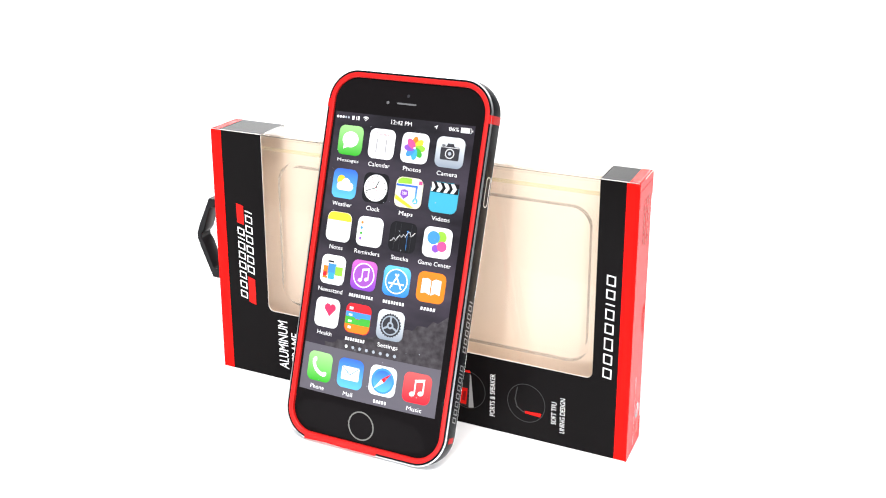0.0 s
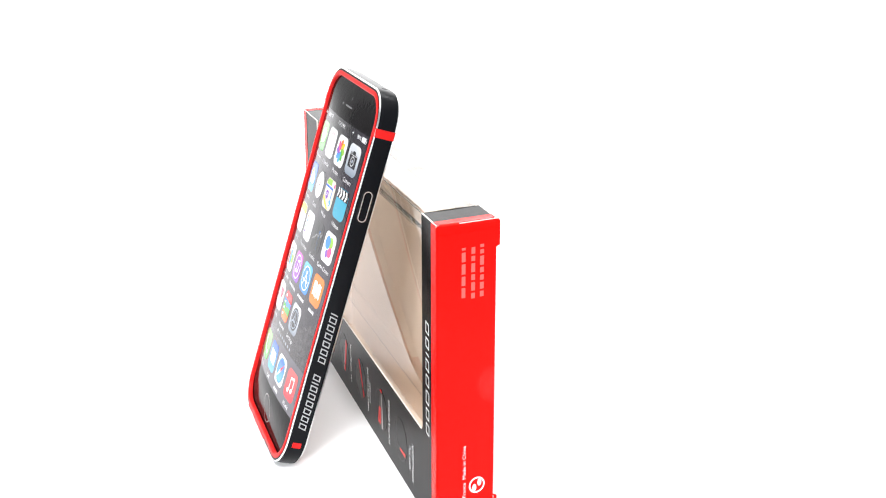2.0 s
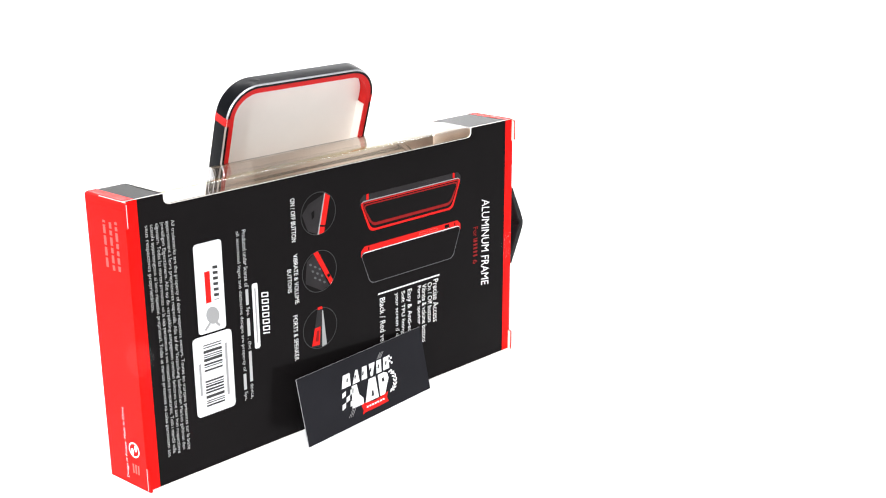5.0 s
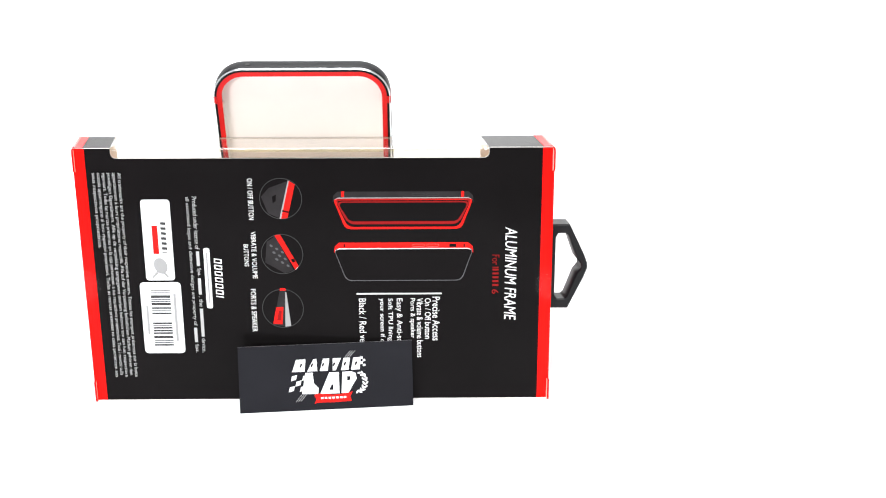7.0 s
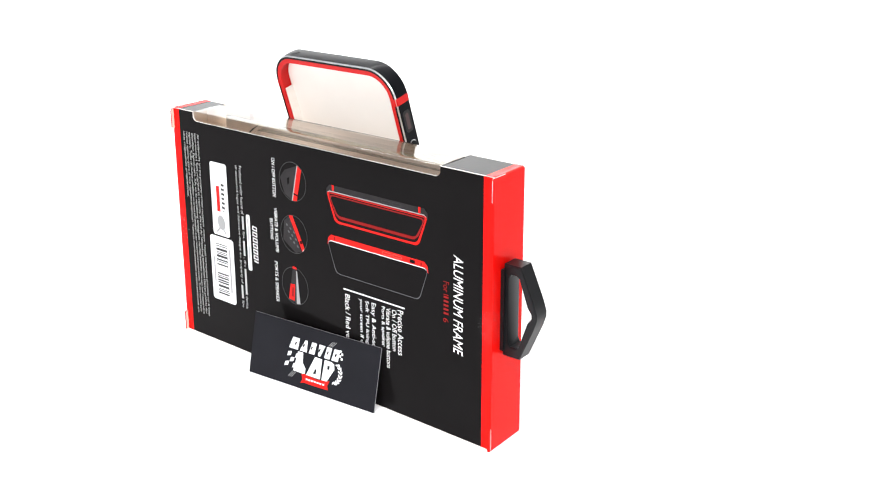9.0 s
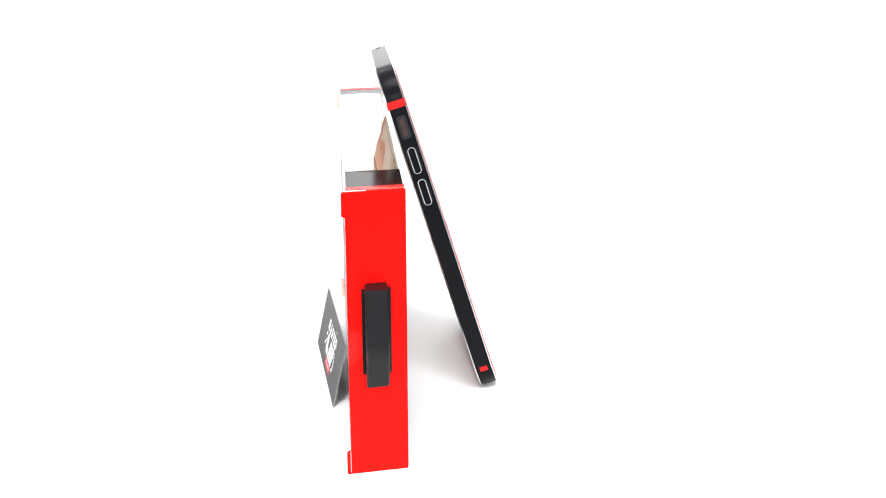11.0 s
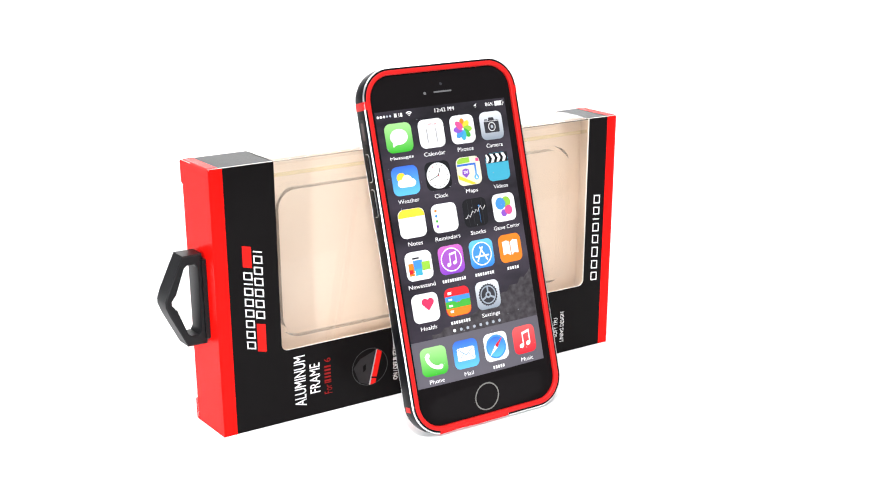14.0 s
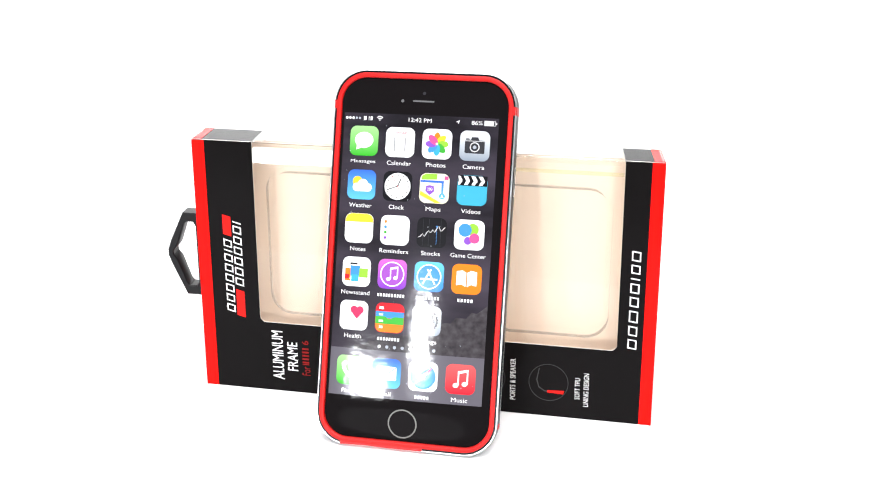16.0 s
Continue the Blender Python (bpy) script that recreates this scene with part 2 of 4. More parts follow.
def circle_picture(parent, m, cx, cy, r, kind):
    """A round product picture: a thin grey rim and a corner of the red frame on charcoal."""
    rim = bmesh.new()
    ring(rim, disc(cx, cy, r, n=40), disc(cx, cy, r * 0.965, n=40), 0.11)
    pic = put("round_picture", flat(bmesh.new(), disc(cx, cy, r * 0.965, n=40), 0.07), BLACK_CARD, parent, m=m)
    put("picture_rim", rim, RIM_INK, parent, m=m)

    def lay(name, pts, mat, z):
        put(name, flat(bmesh.new(), [(cx + r * a, cy + r * b) for a, b in pts], z), mat, parent, m=m)
    if kind == "power":         # the glass rises to a red side that runs up to the right
        lay("picture_glass", [(-0.92, 0.1), (-0.55, 0.52), (0.38, 0.86), (-0.10, -0.95), (-0.62, -0.72)], PICTURE_GLASS, 0.10)
        lay("picture_glass", [(-0.40, 0.10), (-0.22, 0.20), (-0.24, -0.12), (-0.38, -0.22)], BLACK_CARD, 0.12)
        lay("picture_red_edge", [(0.42, 0.86), (0.68, 0.68), (0.28, -0.94), (-0.04, -0.98)], RED_INK, 0.13)
        lay("picture_shine", [(0.36, 0.86), (0.42, 0.88), (-0.02, -0.98), (-0.10, -0.98)], GREY_INK, 0.15)
        lay("picture_mark", [(0.06, -0.55), (0.36, -0.62), (0.34, -0.70), (0.04, -0.63)], BLACK_CARD, 0.16)
    elif kind == "volume":      # the red side runs down to the right; app rows glimmer on the glass
        lay("picture_glass", [(-0.70, 0.62), (-0.30, 0.90), (0.52, -0.80), (0.10, -0.96), (-0.82, -0.42)], PICTURE_GLASS, 0.10)
        for i in range(3):
            for j in range(3):
                x, y = -0.50 + 0.26 * i + 0.12 * j, 0.42 - 0.16 * i - 0.34 * j
                lay("picture_shine", disc(x, y, 0.085, 0.055, 8, -35), PICTURE_DOT, 0.12)
        lay("picture_red_edge", [(-0.32, 0.93), (-0.06, 0.97), (0.76, -0.60), (0.60, -0.78)], RED_INK, 0.13)
        lay("picture_shine", [(0.60, -0.78), (0.76, -0.60), (0.66, -0.74), (0.58, -0.80)], WHITE_INK, 0.15)
        lay("picture_mark", [(0.40, -0.26), (0.55, -0.22), (0.62, -0.38), (0.48, -0.42)], BLACK_CARD, 0.16)
    elif kind == "ports":       # seen from the foot: dark body, red mouth, a pale wedge of lit glass
        lay("picture_glass", [(-0.10, 1.02), (0.16, 1.02), (0.10, -0.94), (-0.50, -0.84)], PICTURE_GLASS, 0.10)
        lay("picture_shine", [(0.14, 0.86), (0.20, 0.80), (0.36, -0.90), (0.08, -0.95)], GREY_INK, 0.12)
        lay("picture_red_edge", [(-0.12, 0.92), (-0.10, 1.04), (0.14, 1.04), (0.18, 0.92)], RED_INK, 0.13)
        lay("picture_red_edge", [(-0.32, 0.06), (0.02, 0.08), (-0.06, -0.82), (-0.50, -0.78)], RED_INK, 0.14)
        lay("picture_mark", [(-0.20, -0.10), (-0.06, -0.10), (-0.12, -0.62), (-0.30, -0.60)], DEEP_RED_INK, 0.16)
    else:                       # a curved corner of the soft lining
        lay("picture_frame_edge", [(-0.5, 0.75), (-0.62, 0.1), (-0.5, -0.3), (-0.2, -0.5), (0.75, -0.55), (0.76, -0.50), (-0.18, -0.44), (-0.45, -0.26), (-0.56, 0.12), (-0.45, 0.75)], RIM_INK, 0.10)
        lay("picture_red_edge", [(-0.05, -0.54), (0.75, -0.58), (0.8, -0.38), (-0.05, -0.42)], RED_INK, 0.13)
    return pic


def device_picture(parent, m, x0, y1, x1, y0, glazed):
    """A lying frame in perspective, wider at the top: its side band, a bright edge line, and the opening or the glass."""
    ins = (x1 - x0) * 0.085
    deep = 2.3          # how much of the side band shows along the top

    def trap(g, lift=0.0, drop=0.0):
        pts = []
        quad = [(x0 + g, y1 - deep - g - drop), (x0 + ins + g, y0 + g + lift), (x1 - ins - g, y0 + g + lift), (x1 - g, y1 - deep - g - drop)]
        for i, p in enumerate(quad):
            a, b = Vector(quad[i - 1]), Vector(quad[(i + 1) % 4])
            c = Vector(p)
            da, db = (a - c).normalized() * 2.4, (b - c).normalized() * 2.4
            for k in range(7):
                t = k / 6
                pts.append(tuple((c + da) * (1 - t) ** 2 + c * 2 * t * (1 - t) + (c + db) * t * t))
        return pts

    def lay(name, pts, mat, z):
        put(name, flat(bmesh.new(), pts, z), mat, parent, m=m)
    # quads of trap(): 0 upper left, 1 lower left, 2 lower right, 3 upper right, seven points each
    band = [(x0 + 0.2, y1 - deep - 2.0), (x0 + 0.5, y1 - 1.6), (x0 + 2.2, y1), (x1 - 2.2, y1), (x1 - 0.5, y1 - 1.6), (x1 - 0.2, y1 - deep - 2.0), (x1 - 2.2, y1 - deep), (x0 + 2.2, y1 - deep)]
    lay("picture_band", band, RED_INK if glazed else PICTURE_GLASS, 0.08)
    lay("picture_glass", trap(0.3), BLACK_CARD, 0.09)
    if glazed:
        put("picture_frame_edge", ring(bmesh.new(), trap(0.0), trap(0.3), 0.11), PICTURE_DOT, parent, m=m)
        for x in (x1 - 9.5, x1 - 4.0, x0 + 4.0):
            lay("picture_mark", rect(x, y1 - 1.9, x + (2.6 if x == x1 - 9.5 else 0.5), y1 - 0.6), BLACK_CARD, 0.13)
    else:
        put("picture_red_edge", ring(bmesh.new(), trap(0.25), trap(1.15), 0.11), RED_INK, parent, m=m)
        put("picture_red_edge", ring(bmesh.new(), trap(1.6, 0.6), trap(2.1, 0.9), 0.10), DEEP_RED_INK, parent, m=m)
        put("picture_red_edge", ring(bmesh.new(), trap(0.9, 1.9, -0.6), trap(1.5, 1.9, -0.6), 0.12), DEEP_RED_INK, parent, m=m)
        for x in (x0 + 3.6, x1 - 5.0):
            lay("picture_red_mark", rect(x, y1 - 2.2, x + 1.1, y1 + 0.1), RED_INK, 0.13)
    for x in (x1 - 21.5, x1 - 16.0):
        put("picture_button", ring(bmesh.new(), rrect(2.4, 0.55, 0.5, 4, x, y1 - 1.2), rrect(2.25, 0.4, 0.4, 4, x, y1 - 1.2), 0.14), RIM_INK if not glazed else PALE_RED_INK, parent, m=m)
    lay("picture_shine", [(x0 + 2.2, y1 - deep - 0.05), (x1 - 2.2, y1 - deep - 0.05), (x1 - 0.7, y1 - deep - 1.0), (x1 - 2.2, y1 - deep - 0.4), (x0 + 2.2, y1 - deep - 0.4), (x0 + 0.7, y1 - deep - 1.0)], WHITE_INK if glazed else SILVER_INK, 0.15)


def seal(parent, m, edge, z, sign):
    pts = [(edge + sign * 6.2 * math.cos(radians(a)), z + 6.2 * math.sin(radians(a))) for a in range(-90, 91, 10)]
    put("round_seal", flat(bmesh.new(), pts, 0.26), SEAL, parent, "clear round tape seal", m=m).visible_shadow = False


def product_box():
    box = tagged(new("product_box"), "black and red cardboard packaging box with an empty clear window", "box")
    box.matrix_world = BOX_POSE
    MOVERS.append((box, BOX_POSE))
    t = 0.55

    # front panel: one sheet with a rounded, open-topped window
    pts = [(-91.0, 0.2), (91.0, 0.2), (91.0, H - 0.05), (WX1, H - 0.05)]
    pts += [(WX1 - 2.5 + 2.5 * math.cos(radians(a)), WZ + 2.5 + 2.5 * math.sin(radians(a))) for a in range(0, -91, -15)]
    pts += [(WX0 + 2.5 + 2.5 * math.cos(radians(a)), WZ + 2.5 + 2.5 * math.sin(radians(a))) for a in range(270, 179, -15)]
    pts += [(WX0, H - 0.05), (-91.0, H - 0.05)]
    f = put("front_panel", prism(bmesh.new(), pts, -t, 0, 2, 0, 1), [BLACK_CARD, RAW_CARD, CUT_EDGE], box, "black printed card with a large window", m=FRONT)

    # back panel with a shallow notch along the top
    n0, n1, nz = -77.0, 66.5, 100.5
    pts = [(-91.0, 0.2), (91.0, 0.2), (91.0, H - 0.05), (n1, H - 0.05)]
    pts += [(n1 - 2.2 + 2.2 * math.cos(radians(a)), nz + 2.2 + 2.2 * math.sin(radians(a))) for a in range(0, -91, -15)]
    pts += [(n0 + 2.2 + 2.2 * math.cos(radians(a)), nz + 2.2 + 2.2 * math.sin(radians(a))) for a in range(270, 179, -15)]
    pts += [(n0, H - 0.05), (-91.0, H - 0.05)]
    b = put("back_panel", prism(bmesh.new(), pts, -t, 0, 2, 0, 1), [BLACK_CARD, RAW_CARD, CUT_EDGE], box, "black printed card covered in small text", m=BACK)

    for x0, x1 in ((-91.0, WX0), (WX1, 91.0)):
        put("top_panel", prism(bmesh.new(), rect(x0, -10.2 + t, x1, 10.2 - t), -t, 0, 2, 0, 1), [BLACK_CARD, RAW_CARD, CUT_EDGE], box, m=UP)
        s = -1 if x0 < 0 else 1
        xs = sorted((s * 91.1, s * 87.4))
        put("edge_band", flat(bmesh.new(), rect(xs[0], -9.9, xs[1], 9.9), 0.1), RED_CARD, box, m=UP)
    put("bottom_panel", prism(bmesh.new(), rect(-91.0, -10.2 + t, 91.0, 10.2 - t), 0, t, 0, 1, 0), [BLACK_CARD, RAW_CARD], box)

    # red ends with little ears that stand out behind
    for name, m, s in (("end_panel", EAST, 1), ("end_panel", WEST, -1)):
        pts = [(-10.2, 0.1), (11.3, 0.1), (11.6, 0.5), (11.6, 8.6), (10.2, 9.2), (10.2, 95.2), (11.6, 95.8), (11.6, H - 1.5), (11.0, H - 0.4), (-9.6, H - 0.1), (-10.2, H - 0.7)]
        if s < 0:
            pts = [(-a, z) for a, z in pts][::-1]
        e = put(name, prism(bmesh.new(), pts, -t, 0.2, 0, 0, 1), [RED_CARD, RAW_CARD], box, "glossy red card end", m=m)
        # folded crease along the top
        c = bmesh.new()
        prism(c, rect(-9.4, H - 3.4, 10.4, H - 3.15) if s > 0 else rect(-10.4, H - 3.4, 9.4, H - 3.15), 0.15, 0.3)
        put("fold_line", c, RED_CARD, e, m=m)
        c = bmesh.new()
        prism(c, rect(9.9, 0.5, 10.15, 9.0) if s > 0 else rect(-10.15, 0.5, -9.9, 9.0), 0.15, 0.3)
        put("fold_line", c, RED_CARD, e, m=m)
        # rounded glossy fold along the top edge
        c = prism(bmesh.new(), disc(s * 90.8, H - 0.35, 0.62, n=14), -9.2, 9.2)
        smooth(put("rounded_fold", c, FOLD, e, m=basis((1, 0, 0), (0, 0, 1), (0, -1, 0), (0, 0, 0))), 40)
        # pale cut edges where the end flap is tucked in: along the top and round the ears
        for o in (rect(-2.5 if s > 0 else 3.0, H - 0.25, 11.3, H - 0.02), rect(11.4, 95.8, 11.6, H - 0.8), rect(10.2, 0.6, 10.35, 9.0)):
            put("cut_edge", prism(bmesh.new(), [(a * s, z) for a, z in o][::s], 0.18, 0.27), CUT_EDGE, e, m=m)
        if s > 0:
            right = e
        else:
            left = e
    put("cut_edge", flat(bmesh.new(), rect(-90.7, 0.1, 90.7, 0.45), 0.12), CUT_EDGE, b, m=BACK)
    for m, lo, hi in ((FRONT, -91.1, -86.2), (FRONT, 86.6, 91.1), (BACK, -91.1, -86.8), (BACK, 86.8, 91.1)):
        put("edge_band", flat(bmesh.new(), rect(lo, 0.3, hi, H - 0.2), 0.1), RED_CARD, f if m is FRONT else b, m=m)

    # printing on the front
    mark_row(f, FRONT, (1, 1, 1, 1, 1, 1, 0.3, 1), -80.4, 33.2, -76.9, 65.0, 0.09, WHITE_INK, 90, line=0.8, hollow=True)
    mark_row(f, FRONT, (1, 1, 1, 1, 1, 1, 0.3), -76.2, 44.6, -72.7, 72.6, 0.09, WHITE_INK, 90, line=0.8, hollow=True)
    for o in ([(-80.4, 66.4), (-76.9, 65.5), (-76.9, 73.7), (-80.4, 74.6)], [(-76.2, 32.2), (-72.7, 31.3), (-72.7, 42.5), (-76.2, 43.4)]):
        put("printed_bar", flat(bmesh.new(), o, 0.09), RED_INK, f, m=FRONT)
    words(f, FRONT, "ALUMINUM", -62.0, 5.3, -57.2, 26.5, turn=90, bold=0.1)
    words(f, FRONT, "FRAME", -55.5, 9.6, -51.2, 22.0, turn=90, bold=0.1)
    words(f, FRONT, "For", -49.4, 8.0, -46.0, 11.8, DIM_RED_INK, turn=90)
    mark_row(f, FRONT, (0.3, 0.9, 0.9, 0.9, 0.9, 0.9), -49.2, 12.6, -46.4, 20.4, 0.09, DIM_RED_INK, 90, 0.0)
    words(f, FRONT, "6", -49.2, 21.4, -46.4, 23.2, DIM_RED_INK, turn=90)
    circle_picture(f, FRONT, -29.1, 15.2, 8.0, "power")
    words(f, FRONT, "ON / OFF BUTTON", -18.6, 7.0, -16.6, 23.2, turn=90)
    circle_picture(f, FRONT, -3.2, 14.4, 8.0, "volume")
    words(f, FRONT, "VIBRATE & VOLUME", 7.6, 5.6, 9.4, 24.0, turn=90)
    words(f, FRONT, "BUTTONS", 10.5, 10.6, 12.3, 19.0, turn=90)
    circle_picture(f, FRONT, 26.5, 14.6, 7.8, "ports")
    words(f, FRONT, "PORTS & SPEAKER", 36.2, 5.9, 38.3, 23.4, turn=90)
    circle_picture(f, FRONT, 51.3, 14.5, 7.8, "lining")
    words(f, FRONT, "SOFT TPU", 61.6, 8.4, 63.6, 17.4, turn=90)
    words(f, FRONT, "LINING DESIGN", 65.0, 5.6, 67.0, 19.6, turn=90)
    mark_row(f, FRONT, (1, 1, 1.2, 1, 1, 0.3, 0.9, 1), 80.9, 31.2, 84.3, 71.2, 0.09, WHITE_INK, 90, 0.12, 0.8, hollow=True)

    # printing on the back (x runs to the left here)
    rng = random.Random(4)
    notice = ("All trademarks are the property of their respective owners. Toutes les marques présentes sur la boite",
              "appartiennent à leurs propriétaires respectifs. Alle auf der Verpackung befindlichen Marken gehören den",
              "jeweiligen Eigentümern. Alle op de verpakking aangegeven merken behoren toe aan hun respectieve",
              "eigenaars. Todas las marcas presentes en la caja pertenecen a sus respectivos propietarios. Tutti i marchi sulla",
              "scatola appartengono ai loro rispettivi proprietari. Todas as marcas presentes na caixa pertencem aos")
    for i, line in enumerate(notice):
        a = -75.3 - 1.95 * i
        words(b, BACK, line, a, 10.5 + 0.8 * (i % 2), a + 1.7, 95.0, PRINT_INK, turn=-90, name="small_print")
    words(b, BACK, "seus respectivos proprietários.", -85.05, 65.0, -83.35, 95.0, PRINT_INK, turn=-90, name="small_print")
    # the licence lines; names in them are bars
    for a, pieces in ((-47.4, ("Produced under license of", 7, "Spa.", 8, ", the", 14, "device,")), (-50.2, ("all associated logos and distinctive designs are property of", 7, "Spa."))):
        total = sum(p if isinstance(p, int) else len(p) for p in pieces) + len(pieces) - 1
        unit, y = 64.5 / total, 85.5
        for p in pieces:
            n = p if isinstance(p, int) else len(p)
            if isinstance(p, int):
                bars(b, BACK, [(a + 0.25, y - n * unit, a + 1.45, y)], PRINT_INK)
            else:
                words(b, BACK, p, a, y - n * unit, a + 1.75, y, PRINT_INK, turn=-90, name="small_print")
            y -= (n + 1) * unit
    put("sticker", prism(bmesh.new(), rrect(5.6, 16.4, 1.3, cx=-61.6, cy=68.0), 0.02, 0.16), STICKER, b, "white rounded licence sticker with a grey figure", m=BACK)
    mark_row(b, BACK, (1, 1, 1, 1, 1, 1, 0.4), -60.2, 62.5, -58.2, 75.5, 0.2, BLACK_INK, -90, 0.1)
    put("printed_bar", flat(bmesh.new(), rect(-63.6, 62.5, -61.4, 74.0), 0.2), RED_INK, b, m=BACK)
    bm = flat(bmesh.new(), disc(-61.2, 57.6, 2.6, 3.4, n=14, a=20), 0.2)
    flat(bm, stroke((-62.5, 55.0), (-64.6, 52.8), 0.9), 0.2)
    flat(bm, stroke((-60.2, 55.0), (-58.6, 53.0), 0.9), 0.2)
    put("sticker_figure", bm, GREY_INK, b, m=BACK)
    put("sticker", prism(bmesh.new(), rrect(8.0, 15.0, 1.6, cx=-62.0, cy=35.8), 0.02, 0.16), STICKER, b, "white rounded barcode sticker", m=BACK)
    rows, y = [], 47.5
    while y > 24.5:
        w = rng.choice((0.4, 0.4, 0.7, 1.1))
        if abs(y - 36.0) > 1.5:
            rows.append((-66.0, y - w, -58.4, y))
        y -= w + rng.choice((0.35, 0.5, 0.8))
    bars(b, BACK, rows, BLACK_INK, 0.2, "barcode")
    bars(b, BACK, [(-57.2, 26, -56.2, 46), (-68.2, 29, -67.3, 41)], GREY_INK, 0.2)
    put("printed_bar", prism(bmesh.new(), rrect(1.2, 12.5, 0.8, cx=-43.1, cy=52.3), 0.02, 0.1), STICKER, b, m=BACK)
    bars(b, BACK, [(-43.4, 42, -42.8, 63)], GREY_INK, 0.14)
    mark_row(b, BACK, (1, 1, 1, 1, 1, 1, 0.4), -40.4, 43.8, -37.4, 60.6, 0.09, WHITE_INK, -90, 0.15, 0.8, hollow=True)
    words(b, BACK, "ON / OFF BUTTON", -26.0, 76.2, -24.0, 92.6, turn=-90)
    words(b, BACK, "VIBRATE & VOLUME", -25.6, 52.2, -23.7, 71.4, turn=-90)
    words(b, BACK, "BUTTONS", -28.6, 57.2, -26.8, 66.2, turn=-90)
    words(b, BACK, "PORTS & SPEAKER", -26.8, 29.8, -24.8, 47.8, turn=-90)
    circle_picture(b, BACK, -13.4, 84.6, 8.2, "power")
    circle_picture(b, BACK, -13.8, 62.2, 8.2, "volume")
    circle_picture(b, BACK, -14.4, 39.6, 8.2, "ports")
    device_picture(b, BACK, 6.2, 87.3, 60.8, 72.0, False)
    device_picture(b, BACK, 6.2, 66.8, 60.8, 51.0, True)
    bars(b, BACK, [(14.8, 45.3, 48.3, 45.9)], WHITE_INK, name="rule")
    words(b, BACK, "Precise Access", 44.6, 25.6, 47.6, 44.2, turn=-90)
    words(b, BACK, "On / Off button", 41.6, 26.4, 44.0, 43.6, turn=-90)
    words(b, BACK, "Vibrate & volume buttons", 38.4, 18.4, 40.8, 43.6, turn=-90)
    words(b, BACK, "Ports & speaker", 35.4, 26.8, 37.8, 43.6, turn=-90)
    words(b, BACK, "Easy & Anti-scratch", 29.8, 18.6, 32.8, 43.6, turn=-90)
    words(b, BACK, "Soft TPU lining to", 26.6, 22.0, 29.0, 43.6, turn=-90)
    words(b, BACK, "your screen if dropped", 23.4, 16.5, 25.8, 43.6, turn=-90)
    words(b, BACK, "Black / Red version", 15.6, 18.5, 18.4, 43.6, turn=-90)
    words(b, BACK, "ALUMINUM FRAME", 73.0, 34.2, 77.6, 72.8, turn=-90, slant=0.2, bold=0.05)
    words(b, BACK, "For", 68.0, 57.4, 70.8, 61.6, DIM_RED_INK, turn=-90)
    mark_row(b, BACK, (0.3, 0.9, 0.9, 0.9, 0.9, 0.9), 68.2, 48.2, 70.6, 56.6, 0.09, DIM_RED_INK, -90, 0.0)
    words(b, BACK, "6", 68.0, 45.4, 70.6, 47.2, DIM_RED_INK, turn=-90)

    # printing on the red ends
    pale = WHITE_INK
    rows = []
    for a, lo, hi in ((-1.7, 80.2, 96.4), (1.6, 79.6, 96.6), (4.6, 79.8, 96.8)):
        y = lo
        while y < hi:
            w = rng.uniform(1.2, 3.4)
            rows.append((a, y, a + 1.3, min(hi, y + w)))
            y += w + 0.7
    bars(right, EAST, rows, PALE_RED_INK, 0.3)
    words(right, EAST, "Design in France  Made in China", -1.0, 2.4, 0.5, 29.4, pale, 90, 0.3)
    bm = ring(bmesh.new(), disc(4.2, 14.4, 2.9, n=28), disc(4.2, 14.4, 2.3, n=28), 0.3)
    for a in (40, 220):
        q = (4.2 + 1.2 * math.cos(radians(a)), 14.4 + 1.2 * math.sin(radians(a)))
        flat(bm, disc(*q, 1.3, 0.75, 14, a + 50), 0.32)
    put("recycling_mark", bm, pale, right, m=EAST)
    bars(right, EAST, [(2.6, 5.2, 3.4, 8.8), (4.0, 5.2, 4.8, 8.8), (5.4, 5.2, 6.2, 8.8)], PALE_RED_INK, 0.3, "printed_mark")
    seal(right, EAST, 10.2, 49.5, -1)
    seal(b, BACK, -91.2, 49.5, 1)
    seal(b, BACK, 91.2, 49.0, -1)
    seal(left, WEST, -10.2, 49.0, 1)

    # clear film: front window, over the top and a short lip behind
    prof = [(-9.55, 28.0), (-9.55, 103.4), (-9.3, 104.1), (-8.6, 104.45)]
    prof += [(-8.6 + 17.2 * k / 6, 104.45 + 0.35 * math.sin(math.pi * k / 6)) for k in range(1, 6)]
    prof += [(8.6, 104.45), (9.3, 104.1), (9.55, 103.4), (9.55, 97.5)]
    bm = bmesh.new()
    cols = [[bm.verts.new((x * MM, y * MM, z * MM)) for y, z in prof] for x in (WX0 + 0.05, WX0 + 36, 5, WX1 - 36, WX1 - 0.05)]
    for c, d in zip(cols, cols[1:]):
        for k in range(len(prof) - 1):
            bm.faces.new((c[k], d[k], d[k + 1], c[k + 1]))
    for fc in bm.faces:
        fc.material_index = 1 if fc.calc_center_median().z > 103.6 * MM else 0
    film = smooth(put("window_film", bm, [FILM, TOP_FILM], box, "clear plastic window film"), 60)
    film.visible_shadow = False
    bm = bmesh.new()
    for x in (WX0 + 0.1, WX1 - 0.1):
        prism(bm, rect(x - 0.12, -9.5, x + 0.12, 9.5), 104.3, 104.6)
    prism(bm, rect(WX0, 9.62, WX1, 9.78), 100.3, 100.75)
    prism(bm, rect(WX0, -9.72, WX1, -9.58), 104.0, 104.25)
    put("film_edge", bm, clear("film_fold", (0.8, 0.78, 0.74), 0.2, 1.9), film)

